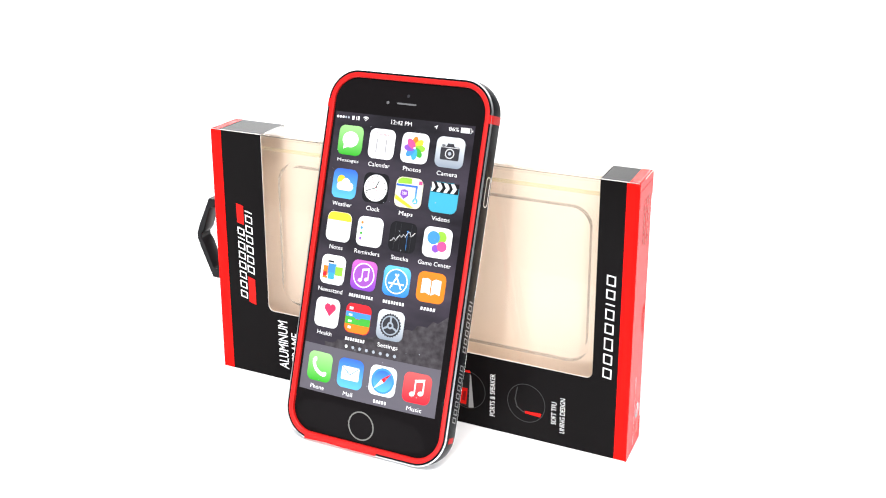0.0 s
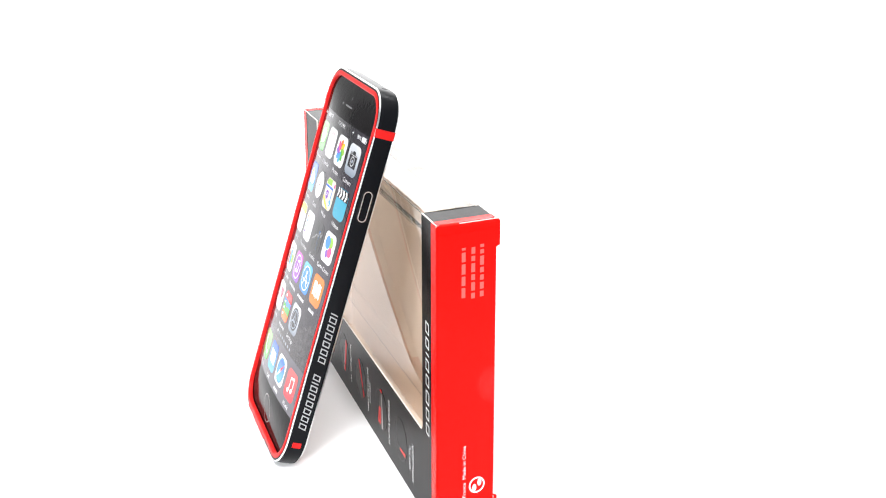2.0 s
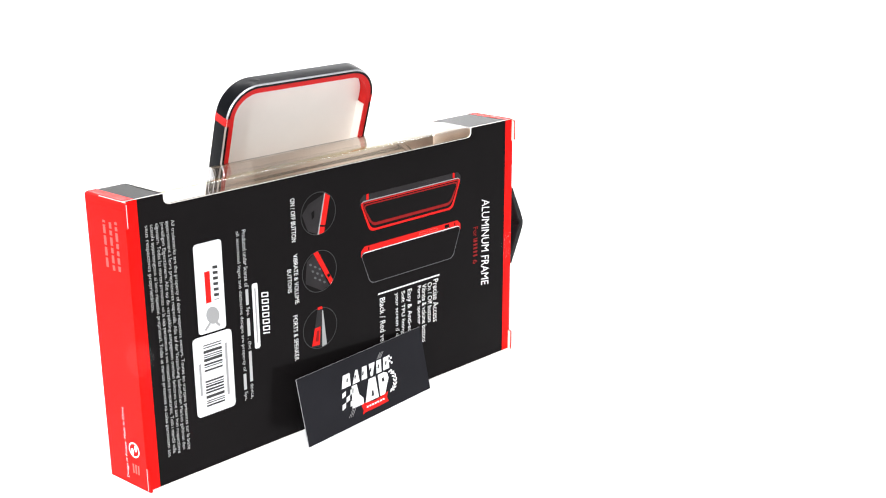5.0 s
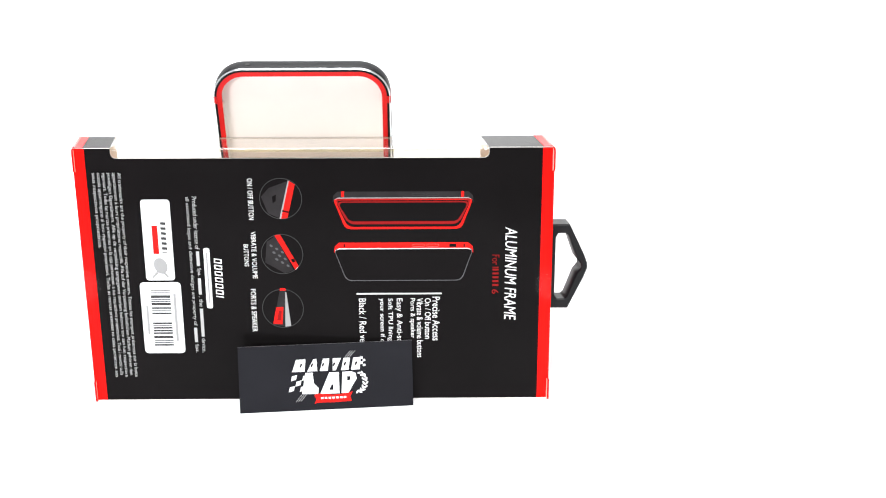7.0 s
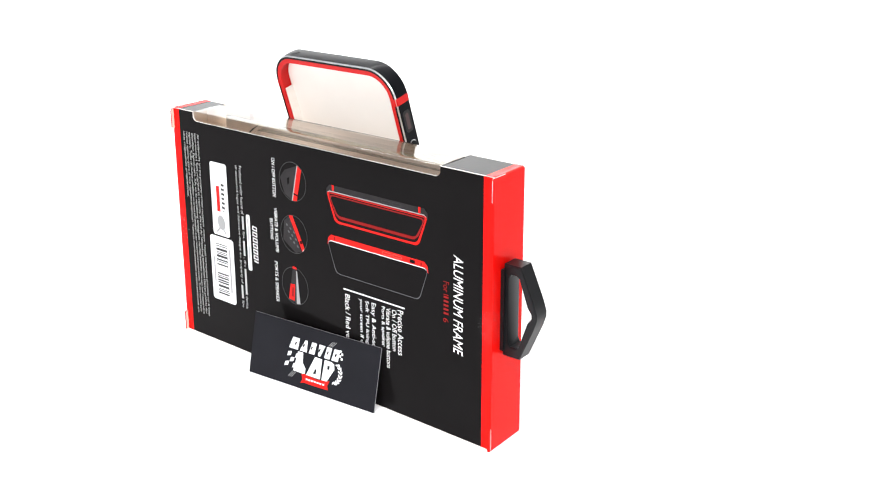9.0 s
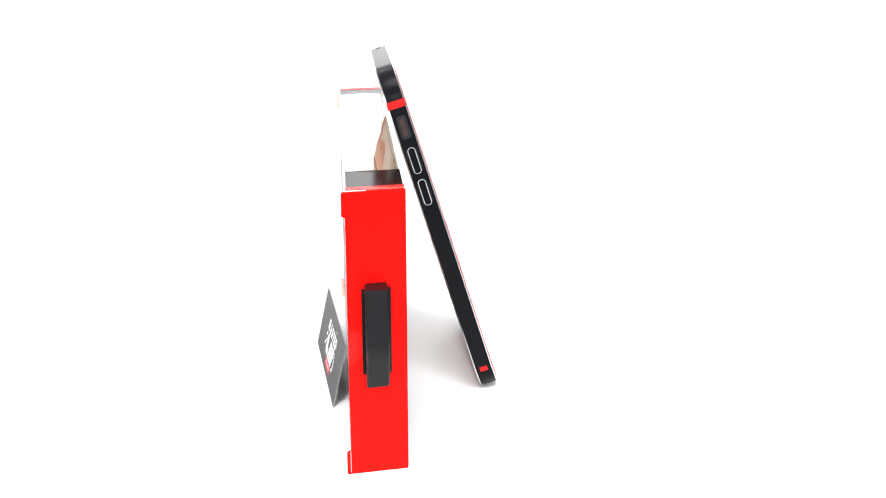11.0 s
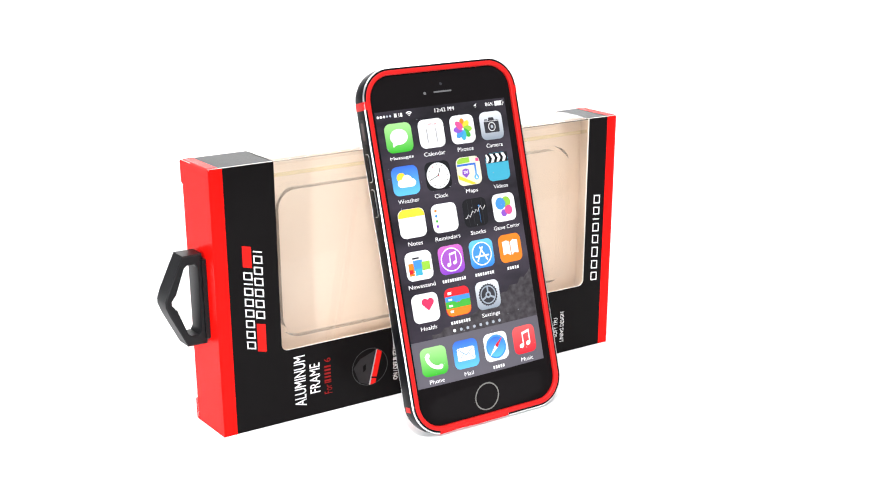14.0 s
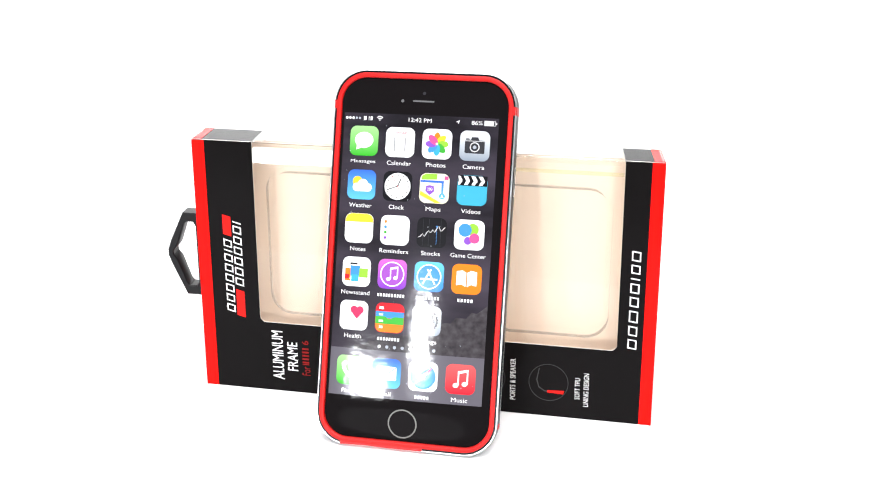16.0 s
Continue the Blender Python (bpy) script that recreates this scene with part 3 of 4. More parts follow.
    strip = put("glue_strip", prism(bmesh.new(), rect(WX0 + 0.3, 98.2, WX1 - 0.3, 99.7), -0.05, 0.05), GLUE, film, "pale yellow glue strip", m=basis((1, 0, 0), (0, 0, 1), (0, -1, 0), (0, -9.2, 0)))
    strip.visible_shadow = False

    # moulded tray inside: a floor with a raised rounded rim and a lower ledge
    bm = bmesh.new()
    sweep(bm, 66.5, 28.5, 7.0, [(0, 0), (0.3, 5.0), (0.8, 5.4), (1.6, 5.4), (2.0, 5.0), (2.2, 0)], 5.3, 62.0, 6)
    tray = smooth(put("inner_tray", bm, TRAY, box, "clear moulded plastic tray", m=basis((1, 0, 0), (0, 0, 1), (0, -1, 0), (0, 2.0, 0))), 50)
    tray.visible_shadow = False

    # hang tab
    out = [(0, 72.0), (8.6, 72.0), (9.4, 71.4), (15.2, 55.6), (15.2, 53.6), (9.4, 37.4), (8.6, 36.8), (0, 36.8)]
    hole = [(2.4, 66.4), (3.4, 68.2), (6.2, 68.2), (7.4, 67.2), (10.9, 57.6), (12.7, 55.4), (12.7, 53.8), (10.9, 51.6), (7.4, 41.8), (6.2, 40.8), (3.4, 40.8), (2.4, 42.6)]
    m = basis((-1, 0, 0), (0, 0, 1), (0, 1, 0), (-91.9, 0.3, 0))
    bm = bmesh.new()
    hole_outer = []
    for x, z in hole:        # outer ring points facing the hole points
        cx, cz = 6.5, 54.5
        best = None
        for (ax, az), (bx, bz) in zip(out, out[1:] + out[:1]):
            dx, dz, ex, ez = x - cx, z - cz, bx - ax, bz - az
            det = dx * -ez + dz * ex
            if abs(det) > 1e-9:
                s = ((ax - cx) * -ez + (az - cz) * ex) / det
                u = (dx * (az - cz) - dz * (ax - cx)) / det
                if s > 0 and -1e-6 <= u <= 1 + 1e-6 and (best is None or s < best):
                    best = s
        hole_outer.append((cx + dx * 0 + (x - cx) * best, cz + (z - cz) * best))
    rings = []
    for pts, z, inset in ((hole_outer, 3.4, 0), (hole_outer, 3.9, 0.5), (hole, 3.9, -0.5), (hole, 3.4, 0), (hole, -3.4, 0), (hole, -3.9, -0.5), (hole_outer, -3.9, 0.5), (hole_outer, -3.4, 0)):
        loop = []
        for x, y in pts:
            dx, dy = 6.5 - x, 54.5 - y
            d = math.hypot(dx, dy)
            loop.append(bm.verts.new(((x + dx / d * inset) * MM, (y + dy / d * inset) * MM, z * MM)))
        rings.append(loop)
    for k in range(len(rings)):
        a, c = rings[k], rings[(k + 1) % len(rings)]
        for i in range(len(a)):
            j = (i + 1) % len(a)
            bm.faces.new((a[i], a[j], c[j], c[i]))
    tab = smooth(put("hang_tab", bm, HANG, box, "black moulded plastic hanging hook", m=m), 35)
    put("hang_base", prism(bmesh.new(), rect(-0.3, 39.0, 1.2, 70.0), -5.0, 5.0), HANG, tab, m=m)
    for ob in box.children_recursive:       # the light card box stands a little out of square
        for v in ob.data.vertices:
            v.co.x -= 0.13 * v.co.y
    return box


product_box()


# ---- screen colours ----
SCR = {n: gloss(n, c) for n, c in {
    "white": (0.80, 0.80, 0.81), "green": (0.055, 0.36, 0.045), "black": (0.012, 0.012, 0.014), "grey": (0.34, 0.37, 0.42), "silver": (0.28, 0.32, 0.37),
    "blue": (0.04, 0.15, 0.50), "sky": (0.055, 0.24, 0.60), "yellow": (0.80, 0.52, 0.04), "teal": (0.05, 0.34, 0.48), "purple": (0.30, 0.08, 0.42),
    "orange": (0.70, 0.19, 0.02), "red": (0.60, 0.022, 0.03), "pink": (0.66, 0.08, 0.24), "lime": (0.25, 0.48, 0.05), "cream": (0.66, 0.63, 0.50),
    "dark": (0.035, 0.034, 0.04), "line": (0.55, 0.55, 0.56), "violet": (0.22, 0.08, 0.45), "dim": (0.13, 0.13, 0.135), "rose": (0.72, 0.035, 0.10), "ash": (0.30, 0.30, 0.31)}.items()}


def graded(name, low, high):
    """A printed icon colour that runs from low at the foot to high at the head."""
    m = gloss(name, low, 0.0)
    nt = m.node_tree
    co, sep, mix = (nt.nodes.new("ShaderNode" + k) for k in ("TexCoord", "SeparateXYZ", "Mix"))
    mix.data_type = "RGBA"
    mix.inputs[6].default_value, mix.inputs[7].default_value = (*low, 1), (*high, 1)
    nt.links.new(co.outputs["Generated"], sep.inputs[0])
    nt.links.new(sep.outputs[1], mix.inputs[0])
    nt.links.new(mix.outputs[2], nt.nodes["Principled BSDF"].inputs["Base Color"])
    return m


SCR["leaf"] = graded("leaf_green", (0.035, 0.36, 0.025), (0.30, 0.58, 0.22))
SCR["blue"] = graded("deep_to_light_blue", (0.10, 0.42, 0.74), (0.04, 0.12, 0.52))
SCR["azure"] = graded("azure", (0.03, 0.18, 0.60), (0.12, 0.46, 0.74))
SCR["steel"] = graded("steel_grey", (0.22, 0.26, 0.31), (0.62, 0.64, 0.67))
SCR["scarlet"] = graded("scarlet", (0.62, 0.02, 0.035), (0.70, 0.10, 0.10))
SCR["plum"] = graded("plum", (0.20, 0.05, 0.44), (0.50, 0.12, 0.44))


def wallpaper():
    """Night sky print: near-black violet with a pale hazy band across it."""
    m = gloss("night_sky", (0.03, 0.027, 0.036), 0.0)
    nt = m.node_tree
    b = nt.nodes["Principled BSDF"]
    co, n, mp, r = (nt.nodes.new("ShaderNode" + k) for k in ("TexCoord", "TexNoise", "Mapping", "ValToRGB"))
    mp.inputs["Rotation"].default_value = (0, 0, radians(-35))
    mp.inputs["Scale"].default_value = (14, 40, 20)
    n.inputs["Scale"].default_value, n.inputs["Detail"].default_value = 1.0, 7
    r.color_ramp.elements[0].position, r.color_ramp.elements[0].color = 0.35, (0.013, 0.012, 0.015, 1)
    r.color_ramp.elements[1].position, r.color_ramp.elements[1].color = 0.75, (0.070, 0.058, 0.080, 1)
    nt.links.new(co.outputs["Object"], mp.inputs["Vector"])
    nt.links.new(mp.outputs[0], n.inputs["Vector"])
    nt.links.new(n.outputs["Fac"], r.inputs["Fac"])
    nt.links.new(r.outputs[0], b.inputs["Base Color"])
    return m


NIGHT = wallpaper()
ROCK = material("screen_mountain", (0.05, 0.045, 0.05), 0.07, var=0.95, scale=420, spec=0.3, wave=WAVE, wave_scale=WAVE_SCALE)
DOCK = gloss("dock_grey", (0.105, 0.098, 0.118), 0.05)
PT = 0.1826     # mm of a screen point
R_ICON = 5.48


def note(bm_list, add):
    add("white", [disc(-0.30, -0.42, 0.20, 0.16, 14, 20), disc(0.30, -0.30, 0.20, 0.16, 14, 20), stroke((-0.14, -0.4), (-0.14, 0.5), 0.10),
                  stroke((0.46, -0.3), (0.46, 0.62), 0.10), [(-0.19, 0.36), (0.51, 0.50), (0.51, 0.68), (-0.19, 0.54)]])


def glyphs(kind, add, tell):
    """Draws what an app icon shows. add(colour, outlines), tell(colour, words, box); units of half an icon."""
    if kind == "Messages":
        add("white", [disc(0, 0.06, 0.66, 0.54), [(-0.5, -0.2), (-0.52, -0.62), (-0.1, -0.42)]])
    elif kind == "Calendar":
        tell("red", "Tuesday", -0.5, 0.52, 0.5, 0.76)
        tell("ash", "11", -0.42, -0.62, 0.40, 0.34)
    elif kind == "Photos":
        for k, c in enumerate(("orange", "yellow", "lime", "green", "teal", "sky", "violet", "pink")):
            a = radians(90 - 45 * k)
            add(c, [disc(0.38 * math.cos(a), 0.38 * math.sin(a), 0.40, 0.23, 18, 90 - 45 * k)])
        add("white", [disc(0, 0, 0.08)])
    elif kind == "Camera":
        add("dark", [rrect(0.66, 0.44, 0.08, 3, 0, -0.06), [(-0.30, 0.36), (0.30, 0.36), (0.20, 0.58), (-0.20, 0.58)], rect(-0.6, 0.40, -0.36, 0.48)])
        add("line", [disc(0, -0.08, 0.33), rect(-0.64, 0.30, 0.64, 0.34)], True)
        add("dark", [disc(0, -0.08, 0.26)])
        add("grey", [disc(0, -0.08, 0.12)])
    elif kind == "Weather":
        add("yellow", [disc(-0.30, 0.22, 0.34)])
        add("white", [disc(-0.34, -0.18, 0.28), disc(0.10, 0.0, 0.38), disc(0.46, -0.18, 0.28), rect(-0.34, -0.46, 0.46, -0.1)])
    elif kind == "Clock":
        add("white", [disc(0, 0, 0.90, n=36)])
        add("black", [stroke((0, 0), (0.22, 0.52), 0.07), stroke((0.1, 0.05), (-0.72, -0.26), 0.06)] +
            [disc(0.76 * math.cos(radians(30 * k)), 0.76 * math.sin(radians(30 * k)), 0.045, n=8) for k in range(12)], True)
        add("red", [stroke((0.14, -0.24), (-0.40, 0.66), 0.025)])
    elif kind == "Maps":
        add("cream", [rrect(0.985, 0.985, 0.42)])
        add("lime", [[(-0.9, 0.55), (0.15, 0.6), (0.15, 0.96), (-0.6, 0.96), (-0.88, 0.8)]])
        add("pink", [rect(0.66, 0.60, 0.92, 0.84)])
        add("yellow", [[(-0.95, -0.2), (0.5, -0.95), (0.1, -0.97), (-0.95, -0.5)]])
        add("blue", [rect(-0.96, 0.38, 0.62, 0.52), rect(0.48, -0.5, 0.62, 0.52), disc(0.55, -0.5, 0.20)])
        add("violet", [[(-0.56, 0.14), (-0.30, 0.20), (-0.04, 0.14), (0.0, -0.2), (-0.30, -0.46), (-0.60, -0.2)]])
        add("white", [[(0.55, -0.38), (0.66, -0.62), (0.55, -0.56), (0.44, -0.62)]])
        tell("white", "280", -0.48, -0.16, -0.12, 0.04)
    elif kind == "Videos":
        add("black", [rect(-0.98, 0.30, 0.98, 0.98)])
        for k in range(4):
            x = -0.92 + 0.5 * k
            add("white", [[(x, 0.64), (x + 0.26, 0.64), (x + 0.08, 0.94), (x - 0.18 if k else x - 0.04, 0.94)], [(x, 0.62), (x + 0.26, 0.62), (x + 0.08, 0.34), (x - 0.14 if k else x - 0.04, 0.34)]], True)
    elif kind == "Notes":
        add("yellow", [[(-0.985, 0.42), (0.985, 0.42), (0.985, 0.62), (0.86, 0.86), (0.62, 0.985), (-0.62, 0.985), (-0.86, 0.86), (-0.985, 0.62)]])
        add("line", [rect(-0.9, y, 0.9, y + 0.025) for y in (0.1, -0.24, -0.58)], True)
    elif kind == "Reminders":
        for y, c in ((0.56, "orange"), (0.20, "sky"), (-0.16, "green"), (-0.52, "violet")):
            add(c, [disc(-0.66, y, 0.10, n=12)])
            add("line", [rect(-0.42, y - 0.16, 0.9, y - 0.14)])
    elif kind == "Stocks":
        ys = (-0.34, -0.30, -0.10, -0.28, -0.05, 0.12, -0.02, 0.20, 0.02, 0.30, 0.42, 0.10, 0.24, 0.40)
        pts = [(-0.9 + 0.138 * k, y) for k, y in enumerate(ys)]
        add("line", [ribbon(pts, 0.05)])
        add("dark", [rect(x, -0.9, x + 0.02, 0.9) for x in (-0.6, -0.2, 0.6)], True)
        add("sky", [disc(0.34, 0.42, 0.06, n=10), rect(0.33, -0.8, 0.35, 0.4)])
    elif kind == "Game Center":
        add("lime", [disc(0.22, 0.36, 0.40)])
        add("sky", [disc(-0.30, 0.30, 0.44)])
        add("violet", [disc(-0.08, -0.40, 0.26)])
        add("pink", [disc(0.36, -0.22, 0.34)])
    elif kind == "Newsstand":
        add("orange", [rect(-0.80, -0.46, -0.40, 0.22), rect(-0.8, -0.64, -0.4, -0.5)], True)
        add("sky", [rect(-0.42, -0.30, 0.26, 0.40)])
        add("lime", [rect(0.20, -0.36, 0.82, 0.24)])
        add("red", [rect(-0.80, -0.5, -0.5, -0.2)])
        add("teal", [rect(-0.34, -0.66, 0.18, -0.2)])
        add("dark", [rect(-0.46, 0.48, 0.05, 0.6)])
    elif kind == "music store":
        add("white", [disc(0, 0, 0.84, n=32)])
        add("purple", [disc(0, 0, 0.76, n=32)])
        note(None, lambda c, o: add(c, [[(x * 0.8, y * 0.8) for x, y in p] for p in o]))
    elif kind == "app store":
        add("white", [disc(0, 0, 0.84, n=32)])
        add("sky", [disc(0, 0, 0.76, n=32)])
        add("white", [stroke((0.12, 0.5), (-0.42, -0.5), 0.11), stroke((-0.12, 0.5), (0.42, -0.5), 0.11), stroke((-0.58, -0.16), (0.58, -0.16), 0.11)])
    elif kind == "books":
        for s in (-1, 1):
            add("white", [[(s * 0.04, 0.44), (s * 0.30, 0.58), (s * 0.68, 0.50), (s * 0.68, -0.44), (s * 0.32, -0.36), (s * 0.04, -0.52)]])
    elif kind == "Health":
        add("rose", [disc(0.0, 0.38, 0.26), disc(0.42, 0.38, 0.26), [(-0.24, 0.28), (0.21, 0.50), (0.66, 0.28), (0.21, -0.24)]])
    elif kind == "pass wallet":
        add("sky", [rect(-0.985, -0.02, 0.985, 0.42)])
        add("green", [[(-0.985, -0.42), (0.985, -0.42), (0.985, 0.08), (0.3, 0.08), (0.1, -0.06), (-0.1, -0.06), (-0.3, 0.08), (-0.985, 0.08)]])
        add("orange", [[(-0.97, -0.42), (0.97, -0.42), (0.97, -0.6), (0.84, -0.86), (0.6, -0.97), (-0.6, -0.97), (-0.84, -0.86), (-0.97, -0.6)]])
        add("white", [rect(-0.74, 0.56, -0.44, 0.74), rect(-0.74, 0.14, -0.46, 0.26), rect(-0.74, -0.3, -0.46, -0.16), rect(-0.7, -0.72, -0.46, -0.56)], True)
    elif kind == "Settings":
        teeth = []
        for k in range(48):
            a, rr = radians(7.5 * k), 0.82 if k % 2 else 0.74
            teeth.append((rr * math.cos(a), rr * math.sin(a)))
        add("dark", [teeth])
        add("silver", [disc(0, 0, 0.66)])
        add("dark", [disc(0, 0, 0.57)])
        add("silver", [disc(0, 0, 0.24)] + [stroke((0, 0), (0.6 * math.cos(radians(a)), 0.6 * math.sin(radians(a))), 0.13) for a in (90, 210, 330)])
        add("dark", [disc(0, 0, 0.12)])
    elif kind == "Phone":
        arc = [(-0.52 + 0.95 * (1 - math.cos(radians(a))), 0.40 - 0.95 * math.sin(radians(a))) for a in range(0, 91, 15)]
        arc = [(x - 0.02, y + 0.05) for x, y in arc]
        add("white", [ribbon(arc, 0.26)] + [disc(-0.46, 0.42, 0.22, 0.16, 14, 60), disc(0.42, -0.46, 0.22, 0.16, 14, 30)])
    elif kind == "Mail":
        add("white", [rrect(0.70, 0.46, 0.06, 3)])
        add("sky", [stroke((-0.68, 0.44), (0.0, -0.08), 0.05), stroke((0.68, 0.44), (0.0, -0.08), 0.05), stroke((-0.68, -0.44), (-0.2, 0.04), 0.035), stroke((0.68, -0.44), (0.2, 0.04), 0.035)], True)
    elif kind == "browser":
        add("sky", [disc(0, 0, 0.86, n=36)])
        add("blue", [disc(0, -0.02, 0.72, n=36)])
        add("red", [[(0.62, 0.62), (-0.10, 0.10), (0.10, -0.10)]])
        add("white", [[(-0.62, -0.62), (-0.10, 0.10), (0.10, -0.10)]])
    elif kind == "Music":
        note(None, add)


APPS = [("Messages", "leaf"), ("Calendar", "white"), ("Photos", "white"), ("Camera", "steel"), ("Weather", "blue"), ("Clock", "black"), ("Maps", "cream"), ("Videos", "teal"),
        ("Notes", "white"), ("Reminders", "white"), ("Stocks", "black"), ("Game Center", "white"), ("Newsstand", "white"), ("music store", "plum"), ("app store", "azure"), ("books", "orange"),
        ("Health", "white"), ("pass wallet", "red"), ("Settings", "steel"), None, ("Phone", "leaf"), ("Mail", "blue"), ("browser", "white"), ("Music", "scarlet")]
NAMED_AS_BARS = {"music store": (0.5, 10.4), "app store": (0.5, 8.8), "books": (0.5, 5.8), "pass wallet": (0.5, 8.6), "browser": (0.5, 5.4)}
WIDTHS = {"Messages": 9.0, "Calendar": 8.6, "Photos": 6.8, "Camera": 7.4, "Weather": 8.2, "Clock": 5.4, "Maps": 5.2, "Videos": 6.6, "Notes": 5.6, "Reminders": 10.2, "Stocks": 6.6,
          "Game Center": 12.0, "Newsstand": 10.4, "Health": 6.2, "Settings": 7.8, "Phone": 5.8, "Mail": 3.8, "Music": 5.6}
TAIL = {"Photos": 0, "Game Center": 0, "Maps": 0.45, "Settings": 0.45}


ICON_WORDS = {"leaf": "green", "azure": "sky blue", "steel": "silver grey", "scarlet": "red", "plum": "purple"}


def app_icon(phone, kind, colour, cx, cy):
    icon = put("app_icon", prism(bmesh.new(), rrect(R_ICON, R_ICON, 2.4, 6, cx, cy), 0.02, 0.07), SCR[colour], phone, ICON_WORDS.get(colour, colour) + " rounded square icon")
    layer = [0.09]

    def add(c, outlines, apart=False):
        groups = [[o] for o in outlines] if apart else [outlines]
        for group in groups:
            bm = bmesh.new()
            for k, o in enumerate(group):
                flat(bm, [(cx + x * R_ICON, cy + y * R_ICON) for x, y in o], layer[0] + 0.001 * k)
            put("icon_symbol", bm, SCR[c], icon)
        layer[0] += 0.015

    def tell(c, s, x0, y0, x1, y1):
        put("icon_lettering", lettering(s, cx + x0 * R_ICON, cy + y0 * R_ICON, cx + x1 * R_ICON, cy + y1 * R_ICON, layer[0], bold=-0.018 if s == "11" else 0.0), SCR[c], icon)
        layer[0] += 0.015
    glyphs(kind, add, tell)
    y = cy - R_ICON - 2.95
    if kind in NAMED_AS_BARS:
        w = NAMED_AS_BARS[kind][1] / 2
        mark_row(icon, None, (1,) * max(5, int(w * 2)), cx - w, y, cx + w, y + 1.15, 0.06, SCR["white"], 0, 0.0, 0.6, "icon_caption")
    else:
        w = WIDTHS[kind] * 0.535
        low = 0.4 if kind in TAIL and TAIL[kind] else 0.0
        put("icon_caption", lettering(kind, cx - w, y - low, cx + w, y + 1.55, 0.06), SCR["white"], icon)


def smartphone():
    phone = tagged(new("smartphone"), "dummy smartphone in a black and red bumper frame, leaning on box", "phone")
    phone.matrix_world = PHONE_POSE
    MOVERS.append((phone, PHONE_POSE))
    cx, cy, hw, hh, rc = 1.1, -1.6, 34.2, 69.8, 12.3

    # the black aluminium band with bright chamfers; it is open along the foot
    def open_foot(bm, lo=-23.2, hi=8.1):
        geom = [f for f in bm.faces if all(v.co.y < (cy - hh + 6) * MM for v in f.verts) and lo * MM < f.calc_center_median().x < hi * MM]
        bmesh.ops.delete(bm, geom=geom, context="FACES")
        return bm

    def with_foot_cuts(bm):
        for x in (-23.2, 8.1):
            cut = [e for e in bm.edges] + [f for f in bm.faces if all(v.co.y < 0 for v in f.verts)] + list(bm.verts)
            low = [f for f in bm.faces if all(v.co.y < (cy - hh + 6) * MM for v in f.verts)]
            g = set(low)
            for f in low:
                g.update(f.edges), g.update(f.verts)
            bmesh.ops.bisect_plane(bm, geom=list(g), plane_co=(x * MM, 0, 0), plane_no=(1, 0, 0))
        return open_foot(bm)

    sec = [(-0.5, 0.8), (0.0, 0.35), (0.15, -0.8), (0.2, -2.8), (0.15, -4.8), (0.0, -6.0), (-0.5, -6.5), (-1.3, -6.5), (-1.3, 0.8)]
    band = with_foot_cuts(sweep(bmesh.new(), hw, hh, rc, sec, cx, cy, 12))
    smooth(put("bumper_frame", band, ALU, phone, "black anodised aluminium frame"), 35)
    for z0, z1, name in ((0.86, 0.38, 1), (-6.56, -6.0, 1)):
        mid = z0 * 0.5 + z1 * 0.5
        edge = [(-0.42, mid + (0.16 if z0 > 0 else -0.16)), (-0.30, mid + (0.16 if z0 > 0 else -0.16)), (0.07, z1), (-0.08, z1 - 0.1 if z0 > 0 else z1 + 0.1), (-0.46, mid)]
        smooth(put("bright_chamfer", with_foot_cuts(sweep(bmesh.new(), hw, hh, rc, edge, cx, cy, 12)), CHAMFER, phone, "polished silver edge line"), 30)

    # red rubber liner: a lip over the glass, and a thinner one behind
    sec = [(-1.1, 0.5), (-1.15, 0.95), (-1.5, 1.1), (-2.5, 1.1), (-2.85, 0.85), (-2.95, 0.3), (-2.95, -0.3), (-2.3, -0.8), (-2.3, -5.4), (-3.2, -5.8), (-3.2, -6.4), (-0.85, -6.4), (-0.85, -6.1), (-1.3, -5.2), (-1.3, 0.3)]
    liner = sweep(bmesh.new(), hw, hh, rc, sec, cx, cy, 12)
    liner = smooth(put("rubber_liner", liner, TPU, phone, "red rubber liner lip"), 35)
    foot = [(-23.1, -71.3), (-14.0, -71.0), (-6.0, -71.3), (8.0, -71.2), (8.0, -69.2), (-23.1, -69.2)]
    put("liner_foot", prism(bmesh.new(), foot, -5.2, 0.8), TPU, liner)
    # red bridges across the band and little lower marks
    for s in (-1, 1):
        rim = [(-1.2, 1.0), (-0.55, 0.98), (0.06, 0.45), (0.22, -0.8), (0.27, -2.8), (0.22, -4.8), (0.06, -6.1), (-0.55, -6.62), (-1.2, -6.62)]
        m = basis((s, 0, 0), (0, 0, 1), (0, 1, 0), (cx + s * hw, 0, 0))
        put("red_bridge", prism(bmesh.new(), rim, 53.4, 56.4), TPU, liner, "red rubber bridge", m=m)
        put("red_mark", prism(bmesh.new(), [(-0.4, -1.2), (0.26, -1.2), (0.29, -2.8), (0.26, -4.4), (-0.4, -4.4)], -61.0, -59.0), TPU, liner, m=m)

    # buttons: capsule outlines on the sides
    def capsule(yc, half, s, filled=True):
        m = Matrix.Translation(((cx + s * (hw + 0.2)) * MM, yc * MM, -2.8 * MM)) @ basis((0, 1, 0), (0, 0, 1), (1, 0, 0), (0, 0, 0))
        ob = put("side_button", prism(bmesh.new(), rrect(half - 0.3, 1.25, 1.2, 6), -0.5, 0.12), ALU, phone, "black pill-shaped button with a bright rim", m=m)
        bm = bmesh.new()
